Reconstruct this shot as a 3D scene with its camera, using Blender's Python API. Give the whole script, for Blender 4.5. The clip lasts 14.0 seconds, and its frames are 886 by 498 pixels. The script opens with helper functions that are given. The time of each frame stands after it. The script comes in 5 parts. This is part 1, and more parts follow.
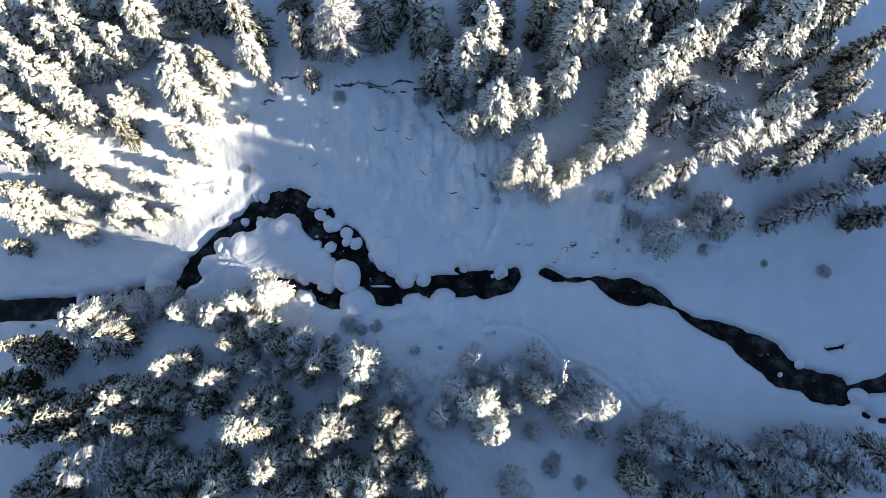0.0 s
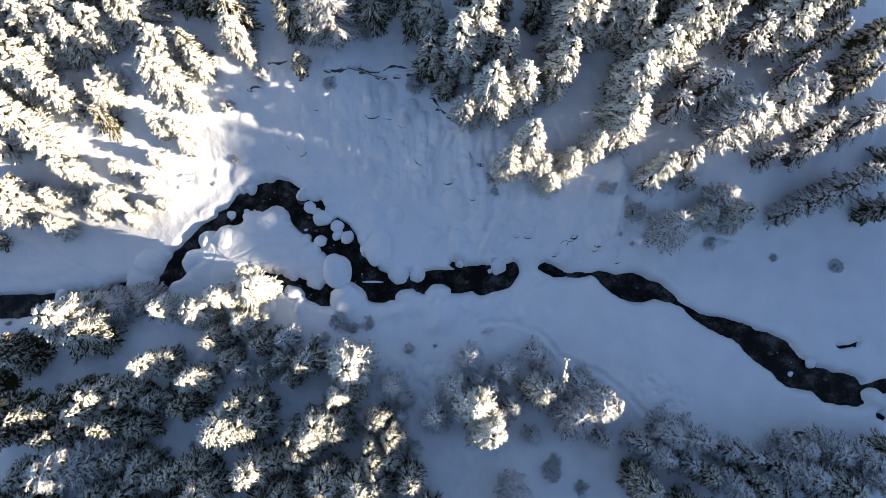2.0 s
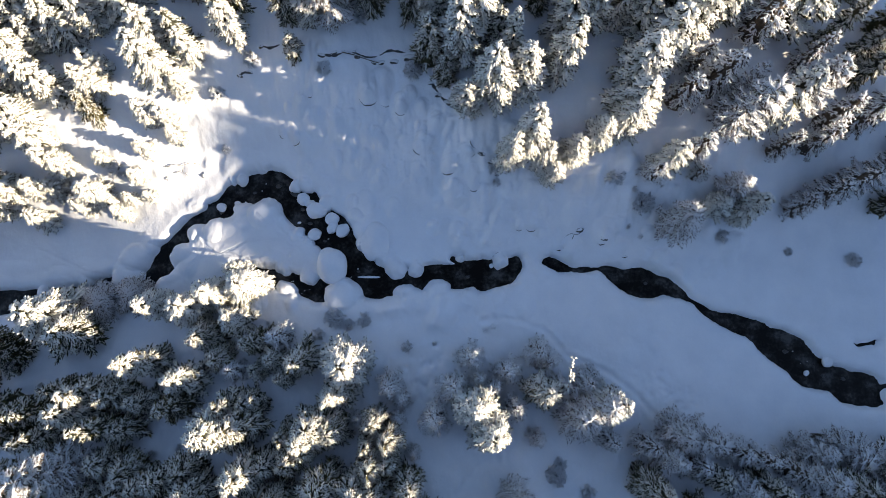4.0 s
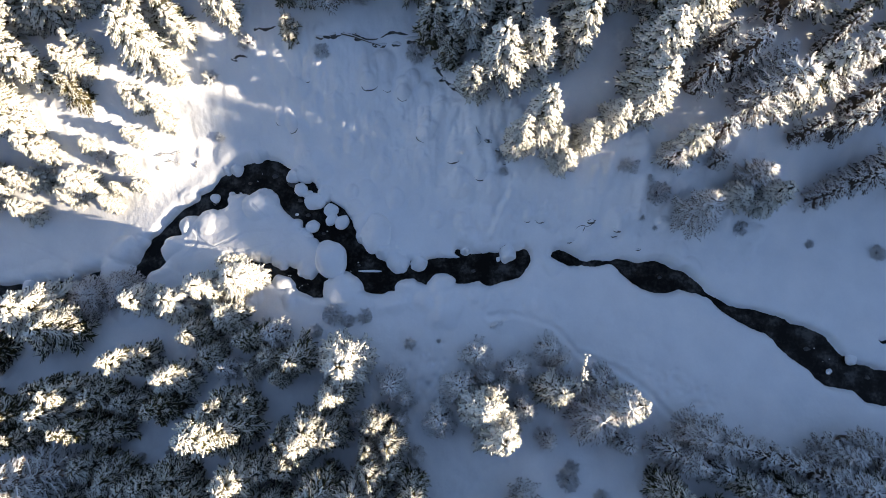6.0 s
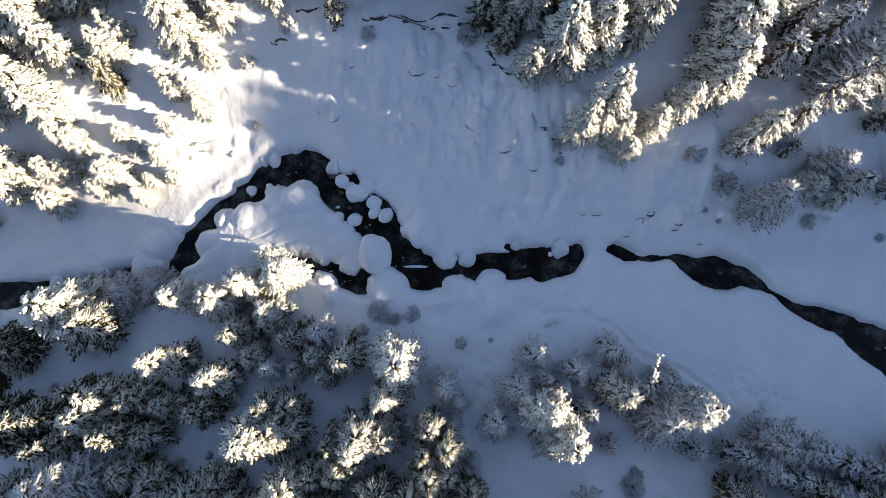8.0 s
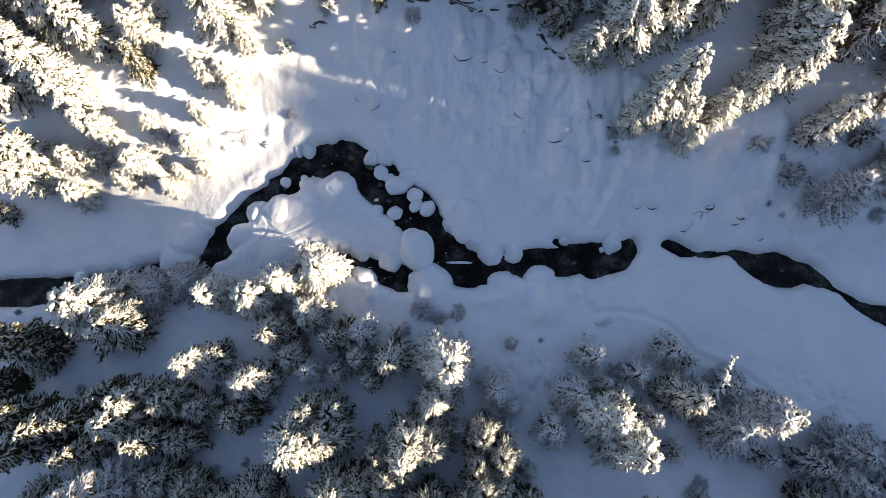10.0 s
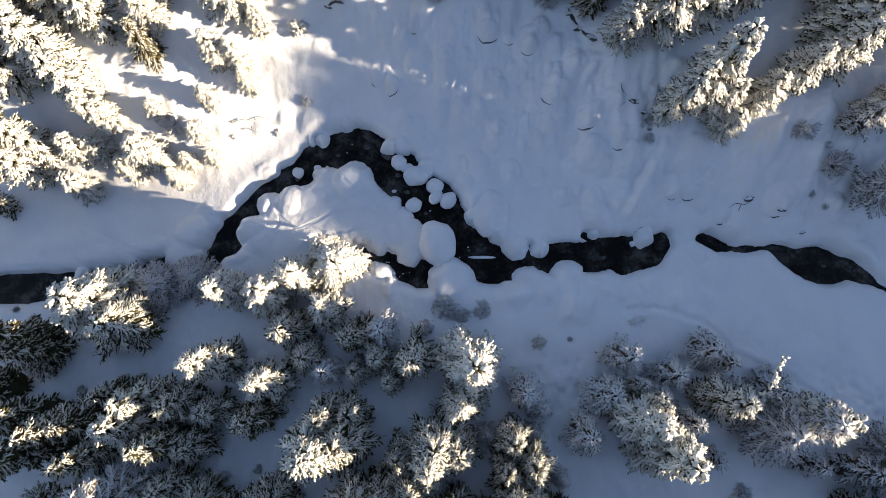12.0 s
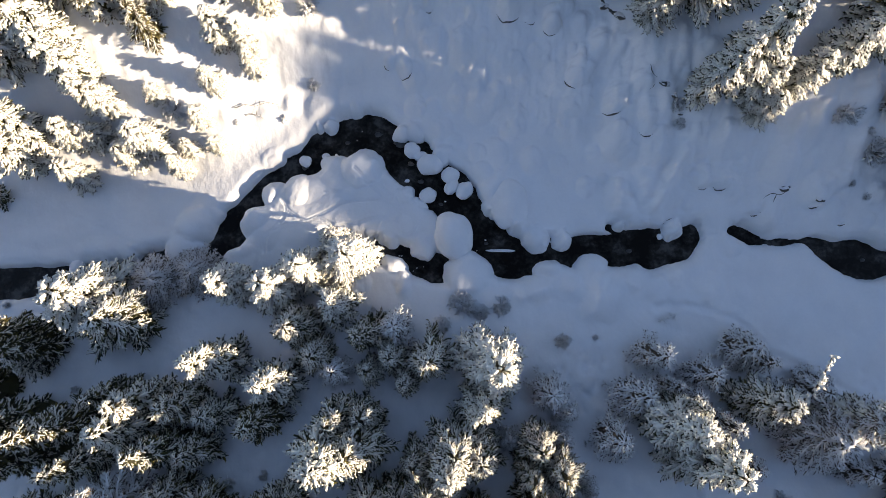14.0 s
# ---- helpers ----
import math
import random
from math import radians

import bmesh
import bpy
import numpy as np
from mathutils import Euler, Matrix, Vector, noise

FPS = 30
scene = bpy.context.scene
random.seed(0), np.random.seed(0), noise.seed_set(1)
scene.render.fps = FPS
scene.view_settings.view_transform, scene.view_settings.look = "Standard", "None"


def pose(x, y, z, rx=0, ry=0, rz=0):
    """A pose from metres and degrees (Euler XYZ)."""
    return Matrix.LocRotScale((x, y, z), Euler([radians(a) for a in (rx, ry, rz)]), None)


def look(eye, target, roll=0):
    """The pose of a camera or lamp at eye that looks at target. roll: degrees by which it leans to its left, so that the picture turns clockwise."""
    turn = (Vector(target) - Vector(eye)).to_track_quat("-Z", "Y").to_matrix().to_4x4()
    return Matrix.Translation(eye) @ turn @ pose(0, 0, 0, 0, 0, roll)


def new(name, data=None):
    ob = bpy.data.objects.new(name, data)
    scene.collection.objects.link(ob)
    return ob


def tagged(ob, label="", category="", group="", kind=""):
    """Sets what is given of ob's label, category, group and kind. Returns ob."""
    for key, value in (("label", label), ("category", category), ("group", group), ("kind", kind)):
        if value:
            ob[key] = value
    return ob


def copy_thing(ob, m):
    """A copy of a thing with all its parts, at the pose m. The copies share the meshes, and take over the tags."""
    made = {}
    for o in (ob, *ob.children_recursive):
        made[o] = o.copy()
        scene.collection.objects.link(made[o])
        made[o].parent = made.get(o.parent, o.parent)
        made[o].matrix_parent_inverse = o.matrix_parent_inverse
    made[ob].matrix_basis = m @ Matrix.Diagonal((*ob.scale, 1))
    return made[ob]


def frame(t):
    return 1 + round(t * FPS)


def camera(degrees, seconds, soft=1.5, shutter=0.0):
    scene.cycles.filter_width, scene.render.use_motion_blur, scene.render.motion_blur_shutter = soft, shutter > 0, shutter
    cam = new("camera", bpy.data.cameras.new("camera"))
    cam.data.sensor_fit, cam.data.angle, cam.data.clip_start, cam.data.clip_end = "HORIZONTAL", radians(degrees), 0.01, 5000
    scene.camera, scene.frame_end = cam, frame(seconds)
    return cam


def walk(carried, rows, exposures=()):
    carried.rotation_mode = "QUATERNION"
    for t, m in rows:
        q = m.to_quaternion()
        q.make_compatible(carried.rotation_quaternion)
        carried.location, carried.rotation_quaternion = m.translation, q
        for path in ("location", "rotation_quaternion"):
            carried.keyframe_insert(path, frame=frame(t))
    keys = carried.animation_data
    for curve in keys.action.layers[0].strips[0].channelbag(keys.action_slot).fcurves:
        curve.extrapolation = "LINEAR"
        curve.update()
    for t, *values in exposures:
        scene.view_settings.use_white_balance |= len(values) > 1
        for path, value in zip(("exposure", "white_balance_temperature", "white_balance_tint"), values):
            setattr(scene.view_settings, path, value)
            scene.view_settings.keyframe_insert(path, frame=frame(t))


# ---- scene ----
cam = camera(85.1, 14.0, soft=0.85)
METRES, EYE, TILT, LEAN, TURN = 24.0, 57.0, -80.0, 0.0, 0.0
ROWS = [
    (0.0, 0.0, 0.0, 0.0, 0.0, 0.0, -0.0),
    (0.5, 0.0086, 0.0253, -0.0068, -0.01, 0.01, 0.01),
    (1.0, 0.0188, 0.0514, -0.014, -0.05, 0.01, 0.03),
    (1.5, 0.0199, 0.0772, -0.021, -0.05, 0.0, 0.04),
    (2.0, 0.0213, 0.1029, -0.0291, -0.07, -0.0, 0.03),
    (2.5, 0.0215, 0.1283, -0.036, -0.07, 0.0, 0.04),
    (3.0, 0.0218, 0.1534, -0.0436, -0.08, 0.01, 0.05),
    (5.5, 0.0216, 0.2782, -0.0795, -0.13, -0.04, 0.05),
    (6.0, 0.0024, 0.3037, -0.0866, -0.12, -0.08, 0.07),
    (6.5, -0.0308, 0.3298, -0.0915, -0.12, -0.11, 0.11),
    (7.0, -0.0781, 0.3555, -0.0968, -0.08, -0.17, 0.12),
    (7.5, -0.1376, 0.3817, -0.1012, -0.04, -0.21, 0.12),
    (8.0, -0.1964, 0.4082, -0.1057, -0.01, -0.2, 0.09),
    (8.5, -0.2506, 0.4341, -0.1105, 0.05, -0.21, 0.05),
    (11.0, -0.4122, 0.5612, -0.139, 0.21, -0.1, -0.06),
    (11.5, -0.4296, 0.5863, -0.1451, 0.21, -0.1, -0.06),
    (12.0, -0.4457, 0.6115, -0.1515, 0.22, -0.09, -0.09),
    (12.5, -0.4606, 0.6372, -0.1562, 0.23, -0.08, -0.1),
    (13.0, -0.4753, 0.6619, -0.1626, 0.24, -0.1, -0.14),
    (13.5, -0.4879, 0.6866, -0.1696, 0.23, -0.09, -0.16),
    (14.0, -0.5022, 0.7113, -0.1765, 0.22, -0.1, -0.16),
]
walk(cam, [(t, pose(0, 0, EYE, TILT, LEAN, TURN) @ pose(METRES * x, METRES * y, METRES * z, 90 + pitch, roll, yaw)) for t, x, y, z, yaw, pitch, roll in ROWS],
     exposures=[(0.0, 1.76, 6580, 14), (1.0, 1.86, 6850, 16), (3.0, 1.90, 7080, 18), (7.0, 1.89, 7320, 19), (14.0, 1.84, 7680, 20)])

# ---- world and sun ----
SUN_SOUTH, SUN_UP = 16.0, 12.0          # degrees south of east, degrees above the horizon
world = bpy.data.worlds.new("world")
scene.world = world
world.use_nodes = True
wn = world.node_tree.nodes
sky = wn.new("ShaderNodeTexSky")
sky.sky_type, sky.sun_disc = "NISHITA", False
sky.sun_elevation, sky.sun_rotation = radians(SUN_UP), radians(90 + SUN_SOUTH)
sky.altitude, sky.air_density, sky.dust_density, sky.ozone_density = 1500, 1.0, 0.2, 2.2
wn["Background"].inputs["Strength"].default_value = 0.075
world.node_tree.links.new(sky.outputs["Color"], wn["Background"].inputs["Color"])
sun_data = bpy.data.lights.new("sun", "SUN")
sun_data.energy, sun_data.angle, sun_data.color = 3.7, radians(0.53), (1.0, 0.945, 0.76)
sun = new("sun", sun_data)
sun.matrix_world = look((90, -22, 30), (90 - math.cos(radians(SUN_SOUTH)), -22 + math.sin(radians(SUN_SOUTH)), 30 - math.tan(radians(SUN_UP))))


# ---- materials ----
def material(name, build, rough=0.6, spec=0.5):
    m = bpy.data.materials.new(name)
    m.use_nodes = True
    nt = m.node_tree
    bsdf = nt.nodes["Principled BSDF"]
    bsdf.inputs["Roughness"].default_value = rough
    bsdf.inputs["Specular IOR Level"].default_value = spec
    build(nt, bsdf)
    return m


def noise_node(nt, scale, detail=3.0, space="Object", stretch=None):
    co = nt.nodes.new("ShaderNodeTexCoord")
    n = nt.nodes.new("ShaderNodeTexNoise")
    n.inputs["Scale"].default_value, n.inputs["Detail"].default_value = scale, detail
    out = co.outputs[space]
    if stretch:
        mp = nt.nodes.new("ShaderNodeMapping")
        mp.inputs["Scale"].default_value = stretch
        nt.links.new(out, mp.inputs["Vector"])
        out = mp.outputs["Vector"]
    nt.links.new(out, n.inputs["Vector"])
    return n.outputs["Fac"]


def ramp(nt, fac, stops):
    r = nt.nodes.new("ShaderNodeValToRGB")
    els = r.color_ramp.elements
    while len(els) < len(stops):
        els.new(0.5)
    for e, (at, col) in zip(els, stops):
        e.position, e.color = at, (*col, 1)
    nt.links.new(fac, r.inputs["Fac"])
    return r.outputs["Color"]


def bump(nt, bsdf, height, strength, distance):
    b = nt.nodes.new("ShaderNodeBump")
    b.inputs["Strength"].default_value, b.inputs["Distance"].default_value = strength, distance
    nt.links.new(height, b.inputs["Height"])
    nt.links.new(b.outputs["Normal"], bsdf.inputs["Normal"])
    return b


def added(nt, a, b, weight):
    m = nt.nodes.new("ShaderNodeMath")
    m.operation = "MULTIPLY_ADD"
    nt.links.new(b, m.inputs[0])
    m.inputs[1].default_value = weight
    nt.links.new(a, m.inputs[2])
    return m.outputs[0]


def snow_ground(nt, bsdf):
    big, fine = noise_node(nt, 0.35, 4), noise_node(nt, 5.0, 5)
    nt.links.new(ramp(nt, added(nt, big, fine, 0.3), [(0.45, (0.80, 0.81, 0.83)), (0.85, (0.88, 0.88, 0.89))]), bsdf.inputs["Base Color"])
    lumps = added(nt, noise_node(nt, 1.1, 4), noise_node(nt, 3.2, 5, stretch=(1.0, 0.6, 1.0)), 0.45)
    bump(nt, bsdf, added(nt, lumps, fine, 0.12), 0.45, 0.13)


def snow_clump(nt, bsdf):
    fine = noise_node(nt, 9.0, 4)
    nt.links.new(ramp(nt, fine, [(0.3, (0.76, 0.76, 0.77)), (0.7, (0.88, 0.88, 0.88))]), bsdf.inputs["Base Color"])
    bump(nt, bsdf, fine, 0.6, 0.05)


def snow_on_needles(nt, bsdf):
    fine = added(nt, noise_node(nt, 11.0, 4), noise_node(nt, 2.0, 2), 0.4)
    nt.links.new(ramp(nt, fine, [(0.42, (0.59, 0.555, 0.47)), (0.68, (0.865, 0.84, 0.775))]), bsdf.inputs["Base Color"])
    bump(nt, bsdf, fine, 0.6, 0.05)


def needles(nt, bsdf):
    geo, info = nt.nodes.new("ShaderNodeNewGeometry"), nt.nodes.new("ShaderNodeObjectInfo")
    a = ramp(nt, geo.outputs["Random Per Island"], [(0.0, (0.016, 0.0135, 0.009)), (0.5, (0.04, 0.036, 0.014)), (0.85, (0.10, 0.086, 0.023)), (1.0, (0.18, 0.15, 0.036))])
    b = ramp(nt, info.outputs["Random"], [(0.0, (0.7, 0.75, 0.7)), (1.0, (1.2, 1.1, 1.0))])
    m = nt.nodes.new("ShaderNodeMix")
    m.data_type, m.blend_type = "RGBA", "MULTIPLY"
    m.inputs[0].default_value = 1.0
    nt.links.new(a, m.inputs[6])
    nt.links.new(b, m.inputs[7])
    nt.links.new(m.outputs[2], bsdf.inputs["Base Color"])


def frosted_twig(nt, bsdf):
    geo = nt.nodes.new("ShaderNodeNewGeometry")
    sep = nt.nodes.new("ShaderNodeSeparateXYZ")
    nt.links.new(geo.outputs["Normal"], sep.inputs[0])
    f = added(nt, sep.outputs["Z"], noise_node(nt, 4.0, 3), 0.9)
    nt.links.new(ramp(nt, f, [(0.27, (0.075, 0.055, 0.045)), (0.40, (0.85, 0.85, 0.86))]), bsdf.inputs["Base Color"])


def rimed_twig(nt, bsdf):
    geo = nt.nodes.new("ShaderNodeNewGeometry")
    sep = nt.nodes.new("ShaderNodeSeparateXYZ")
    nt.links.new(geo.outputs["Normal"], sep.inputs[0])
    f = added(nt, sep.outputs["Z"], noise_node(nt, 6.0, 3), 0.9)
    nt.links.new(ramp(nt, f, [(0.22, (0.08, 0.06, 0.048)), (0.42, (0.66, 0.645, 0.64)), (0.9, (0.86, 0.86, 0.86))]), bsdf.inputs["Base Color"])


def bare_twig(nt, bsdf):
    geo = nt.nodes.new("ShaderNodeNewGeometry")
    sep = nt.nodes.new("ShaderNodeSeparateXYZ")
    nt.links.new(geo.outputs["Normal"], sep.inputs[0])
    f = added(nt, sep.outputs["Z"], noise_node(nt, 5.0, 3), 0.9)
    nt.links.new(ramp(nt, f, [(0.85, (0.14, 0.115, 0.10)), (1.25, (0.62, 0.60, 0.59))]), bsdf.inputs["Base Color"])


def bark(nt, bsdf):
    n = noise_node(nt, 6.0, 5, stretch=(1, 1, 0.2))
    nt.links.new(ramp(nt, n, [(0.3, (0.05, 0.037, 0.028)), (0.7, (0.16, 0.12, 0.09))]), bsdf.inputs["Base Color"])
    bump(nt, bsdf, n, 0.8, 0.03)


def rock(nt, bsdf):
    n = noise_node(nt, 1.8, 6)
    nt.links.new(ramp(nt, n, [(0.3, (0.03, 0.03, 0.032)), (0.7, (0.13, 0.115, 0.10))]), bsdf.inputs["Base Color"])
    bump(nt, bsdf, n, 0.9, 0.1)


def stream_water(nt, bsdf):
    bed = added(nt, noise_node(nt, 0.55, 6), noise_node(nt, 3.0, 4), 0.35)
    nt.links.new(ramp(nt, bed, [(0.60, (0.006, 0.0045, 0.003)), (0.73, (0.022, 0.019, 0.016)), (0.88, (0.075, 0.07, 0.065))]), bsdf.inputs["Base Color"])
    bump(nt, bsdf, added(nt, noise_node(nt, 2.2, 4, stretch=(0.5, 1.2, 1)), noise_node(nt, 9.0, 3), 0.3), 0.35, 0.08)
    bsdf.inputs["IOR"].default_value = 1.33


SNOW = material("snow", snow_ground, 0.75, 0.25)
CLUMP = material("snow_clump", snow_clump, 0.8, 0.2)
LOAD = material("snow_on_needles", snow_on_needles, 0.8, 0.2)
NEEDLES = material("spruce_needles", needles, 0.6, 0.3)
FROST = material("frosted_twig", frosted_twig, 0.8, 0.2)
RIME = material("rimed_twig", rimed_twig, 0.8, 0.2)
TWIG = material("bare_twig", bare_twig, 0.85, 0.2)
BARK = material("bark", bark, 0.85, 0.2)
ROCK = material("rock", rock, 0.7, 0.4)
WATER = material("stream_water", stream_water, 0.18, 0.22)


# ---- the lie of the land ----
def lattice(ix, iy, seed):
    h = (ix * 374761393 + iy * 668265263 + seed * 974634777) & 0xFFFFFFFF
    h = ((h ^ (h >> 13)) * 1274126177) & 0xFFFFFFFF
    return ((h ^ (h >> 16)) & 0xFFFF) / 32767.5 - 1.0


def value_noise(x, y, seed):
    ix, iy = np.floor(x).astype(np.int64), np.floor(y).astype(np.int64)
    fx, fy = x - ix, y - iy
    fx, fy = fx * fx * fx * (fx * (fx * 6 - 15) + 10), fy * fy * fy * (fy * (fy * 6 - 15) + 10)
    a, b = lattice(ix, iy, seed), lattice(ix + 1, iy, seed)
    c, d = lattice(ix, iy + 1, seed), lattice(ix + 1, iy + 1, seed)
    return (a + (b - a) * fx) * (1 - fy) + (c + (d - c) * fx) * fy


def rough(x, y, size, seed, octaves=3):
    total, amp, f = 0.0, 1.0, 1.0 / size
    for k in range(octaves):
        total = total + amp * value_noise(x * f + 17.3 * k, y * f - 9.1 * k, seed + k)
        amp, f = amp * 0.5, f * 2.03
    return total / 1.8


def soft_ramp(t, k):
    return k * np.logaddexp(0.0, t / k)


def step(a, b, t):
    """A smooth rise from 0 at a to 1 at b."""
    t = np.clip((t - a) / (b - a), 0, 1)
    return t * t * (3 - 2 * t)


TOE_X = [-90, -60, -45, -33, -22, -15, -5, 3, 12, 20, 30, 45, 60, 90]
TOE_Y = [14, 13.5, 13, 14, 18.3, 18.8, 14, 10.5, 7.9, 7.0, 8.2, 11, 13, 14]


FOOT_X = [-90, -60, -10, 6, 15, 25, 35, 45, 60, 90]
FOOT_Y = [0.5, 0.5, 0.5, -0.5, -4, -8, -12, -16, -19, -20]


def toe(x, xs=TOE_X, ys=TOE_Y, soft=2.0):
    return sum(np.interp(x + o * soft, xs, ys) for o in (-2, -1, 0, 1, 2)) / 5


def valley_fall(x):
    """How far the valley floor and the stream have dropped towards the west."""
    return 0.09 * (soft_ramp(-18 - x, 3.0) - soft_ramp(-75 - x, 6.0))


def land(x, y):
    """The snow's height, without the stream: a flat valley floor, a steep bank and terrace to the north, a gentle rise
    to the south, and two unseen additions that cut the light, a steep hill far south and a high ridge to the east.
    """
    s = y - toe(x)
    steep = 0.66 - 0.15 * step(-11, -5, x) * step(4, 0, x)
    z = 0.55 - valley_fall(x) + steep * soft_ramp(s, 1.2) - (steep - 0.26) * soft_ramp(s - 10, 0.6) - 0.16 * soft_ramp(s - 42, 6)
    south = toe(x, FOOT_X, FOOT_Y) - y
    z = z + 0.21 * soft_ramp(south, 2.5) - 0.10 * soft_ramp(-30 - y, 4)
    # unseen steep hill added in the south to cut the sky light there
    z = z + (0.85 * soft_ramp(-24 - y, 1.5) - 0.85 * soft_ramp(-62 - y, 4)) * step(52, 38, x)
    slope = step(0, 3, s) * (1 - step(9, 13, s))
    wild = step(-1, 3, s) + step(0, 4, south)
    z = z + 0.22 * rough(x, y, 9.0, 3) + (0.06 + 0.16 * wild) * rough(x, y, 2.4, 11) + 0.05 * (0.3 + wild) * rough(x, y, 0.7, 71, 2) + 0.13 * step(1, 5, south) * rough(x, y, 1.5, 73, 2)
    z = z + slope * (0.3 + 0.7 * step(-21, -13, x)) * 0.42 * rough(x * 1.0, y * 0.20, 1.5, 23, 3)
    u, v = 0.9613 * x - 0.2756 * y, 0.2756 * x + 0.9613 * y
    crest = SHADE_RIDGE + toe(v, CREST_V, CREST_Z, 0.5) + 0.5 * rough(v, v * 0.3, 7.0, 41)
    z = z + (crest - z) * step(62, 100, u) - 0.15 * soft_ramp(u - 108, 6)
    return z


# height of the unseen eastern ridge, added to keep the valley floor shaded
SHADE_RIDGE = 27.2
# how far the unseen ridge's crest stands above or below that, across the sun's direction; shaped to set what the sun
# reaches
CREST_V = [-30, -20, -17, -14, -11, -9, -7.5, -5.5, -2, 0, 2, 4, 8, 10, 12, 15.4, 16.2, 16.9, 17.7, 19, 21.5, 24.4, 26.4, 30, 33, 37, 41]
CREST_Z = [8, 5.5, 4.0, 2.6, 1.8, 1.3, -1.4, -2.5, -2.6, -2.0, -0.7, -0.1, -0.2, 0.4, 1.2, 1.0, -1.0, -1.6, -2.4, -2.0, -2.3, -0.9, -3.9, -4.5, -3.8, -1.0, 1.2]


# ---- the stream's arms: centre line and half width ----
MAIN_ARM = [(-77.6, 2.3, 1.46), (-60.2, 2.5, 1.52), (-55.4, 2.8, 1.18), (-50.9, 3.0, 1.18), (-45.6, 3.2, 0.97), (-40.4, 3.6, 0.97), (-36.0, 4.6, 1.11), (-32.4, 5.3, 1.3), (-31.5, 6.5, 1.45), (-30.4, 7.7, 1.4), (-29.8, 8.5, 0.95), (-29.0, 9.7, 0.72), (-28.1, 10.6, 0.8), (-27.4, 11.5, 0.7), (-26.4, 12.3, 0.72), (-25.4, 13.0, 0.76), (-24.1, 13.5, 0.95), (-23.1, 14.2, 1.35), (-22.1, 14.8, 1.6), (-21.2, 15.4, 1.51)]
NORTH_ARM = [(-21.2, 15.4, 1.51), (-18.9, 16.0, 1.48), (-17.5, 15.5, 1.35), (-16.6, 14.8, 1.56), (-15.3, 13.8, 1.9), (-14.2, 12.8, 1.85), (-13.0, 11.6, 1.78), (-11.9, 10.7, 1.85), (-11.0, 9.6, 1.78), (-10.2, 8.3, 1.5), (-9.2, 6.9, 1.4), (-8.1, 6.2, 1.8), (-6.9, 5.4, 1.85), (-5.4, 5.1, 1.44), (-3.8, 5.3, 1.2), (-2.4, 5.3, 0.9), (-1.3, 5.5, 1.0), (0.0, 5.9, 0.8), (1.8, 5.6, 1.0), (3.2, 5.8, 1.35), (4.8, 5.8, 1.42), (6.3, 6.2, 1.45), (7.5, 6.2, 1.05), (8.5, 6.9, 0.6)]
SOUTH_ARM = [(-21.5, 6.3, 0.4), (-20.4, 6.2, 0.52), (-19.4, 5.8, 0.69), (-18.2, 5.6, 0.75), (-16.9, 5.4, 0.65), (-15.4, 4.8, 0.81), (-14.1, 4.5, 0.89), (-12.8, 4.2, 1.0), (-12.3, 3.9, 0.7)]
EAST_ARM = [(11.7, 7.2, 0.16), (12.3, 7.25, 0.55), (13.4, 6.8, 0.48), (14.8, 6.4, 0.2), (16.3, 6.4, 0.22), (17.5, 6.5, 0.03), (18.8, 6.2, 0.58), (20.3, 5.4, 1.05), (22.1, 5.0, 1.62), (23.5, 4.75, 1.14), (25.1, 4.4, 0.85), (26.2, 3.9, 0.55), (27.3, 3.1, 0.24), (28.3, 2.4, 0.36), (29.2, 1.6, 0.4), (30.6, 1.0, 0.66), (32.7, 0.3, 0.95), (34.4, -0.5, 1.1), (35.0, -1.2, 1.2), (36.6, -2.0, 1.85), (37.9, -3.0, 1.75), (39.0, -4.2, 1.75), (40.3, -4.7, 1.5), (41.7, -5.0, 1.15), (42.9, -6.0, 1.65), (44.8, -6.2, 1.65), (45.9, -6.7, 1.1), (47.9, -6.1, 0.6), (50.6, -5.6, 0.84), (54.1, -5.1, 1.16), (70, -4, 1.4)]
HOLES = [[(44.1, -1.4, 0.06), (44.65, -1.75, 0.14), (45.6, -1.6, 0.08), (46.3, -1.5, 0.14), (46.6, -1.2, 0.06)], [(1.75, 7.55, 0.22), (2.15, 7.35, 0.28), (2.7, 7.5, 0.12)], [(46.3, -7.2, 0.35), (46.6, -7.8, 0.2)], [(47.6, -8.9, 0.25), (48.3, -9.2, 0.25)], [(49.4, -9.6, 0.3), (51.0, -9.8, 0.3)]]
# rounded snow pillows that bulge from the banks into the water: x, y, radius, height
PILLOWS = [(-11.35, 6.6, 1.2, 0.7), (-10.2, 3.4, 2.1, 0.95), (-16.3, 4.2, 1.15, 0.55), (-18.5, 4.0, 0.9, 0.4), (-13.7, 6.3, 1.4, 0.5), (-3.5, 3.8, 1.15, 0.75), (-0.3, 3.8, 1.4, 0.8), (-6.7, 9.3, 1.3, 0.9), (-7.9, 9.0, 0.7, 0.8), (-4.5, 6.7, 1.2, 0.75), (-6.0, 7.7, 1.0, 0.9), (-2.3, 6.5, 0.95, 0.7), (7.1, 7.3, 0.85, 0.8), (-33.5, 8.0, 1.75, 0.75), (-34.5, 5.8, 1.9, 0.5)]
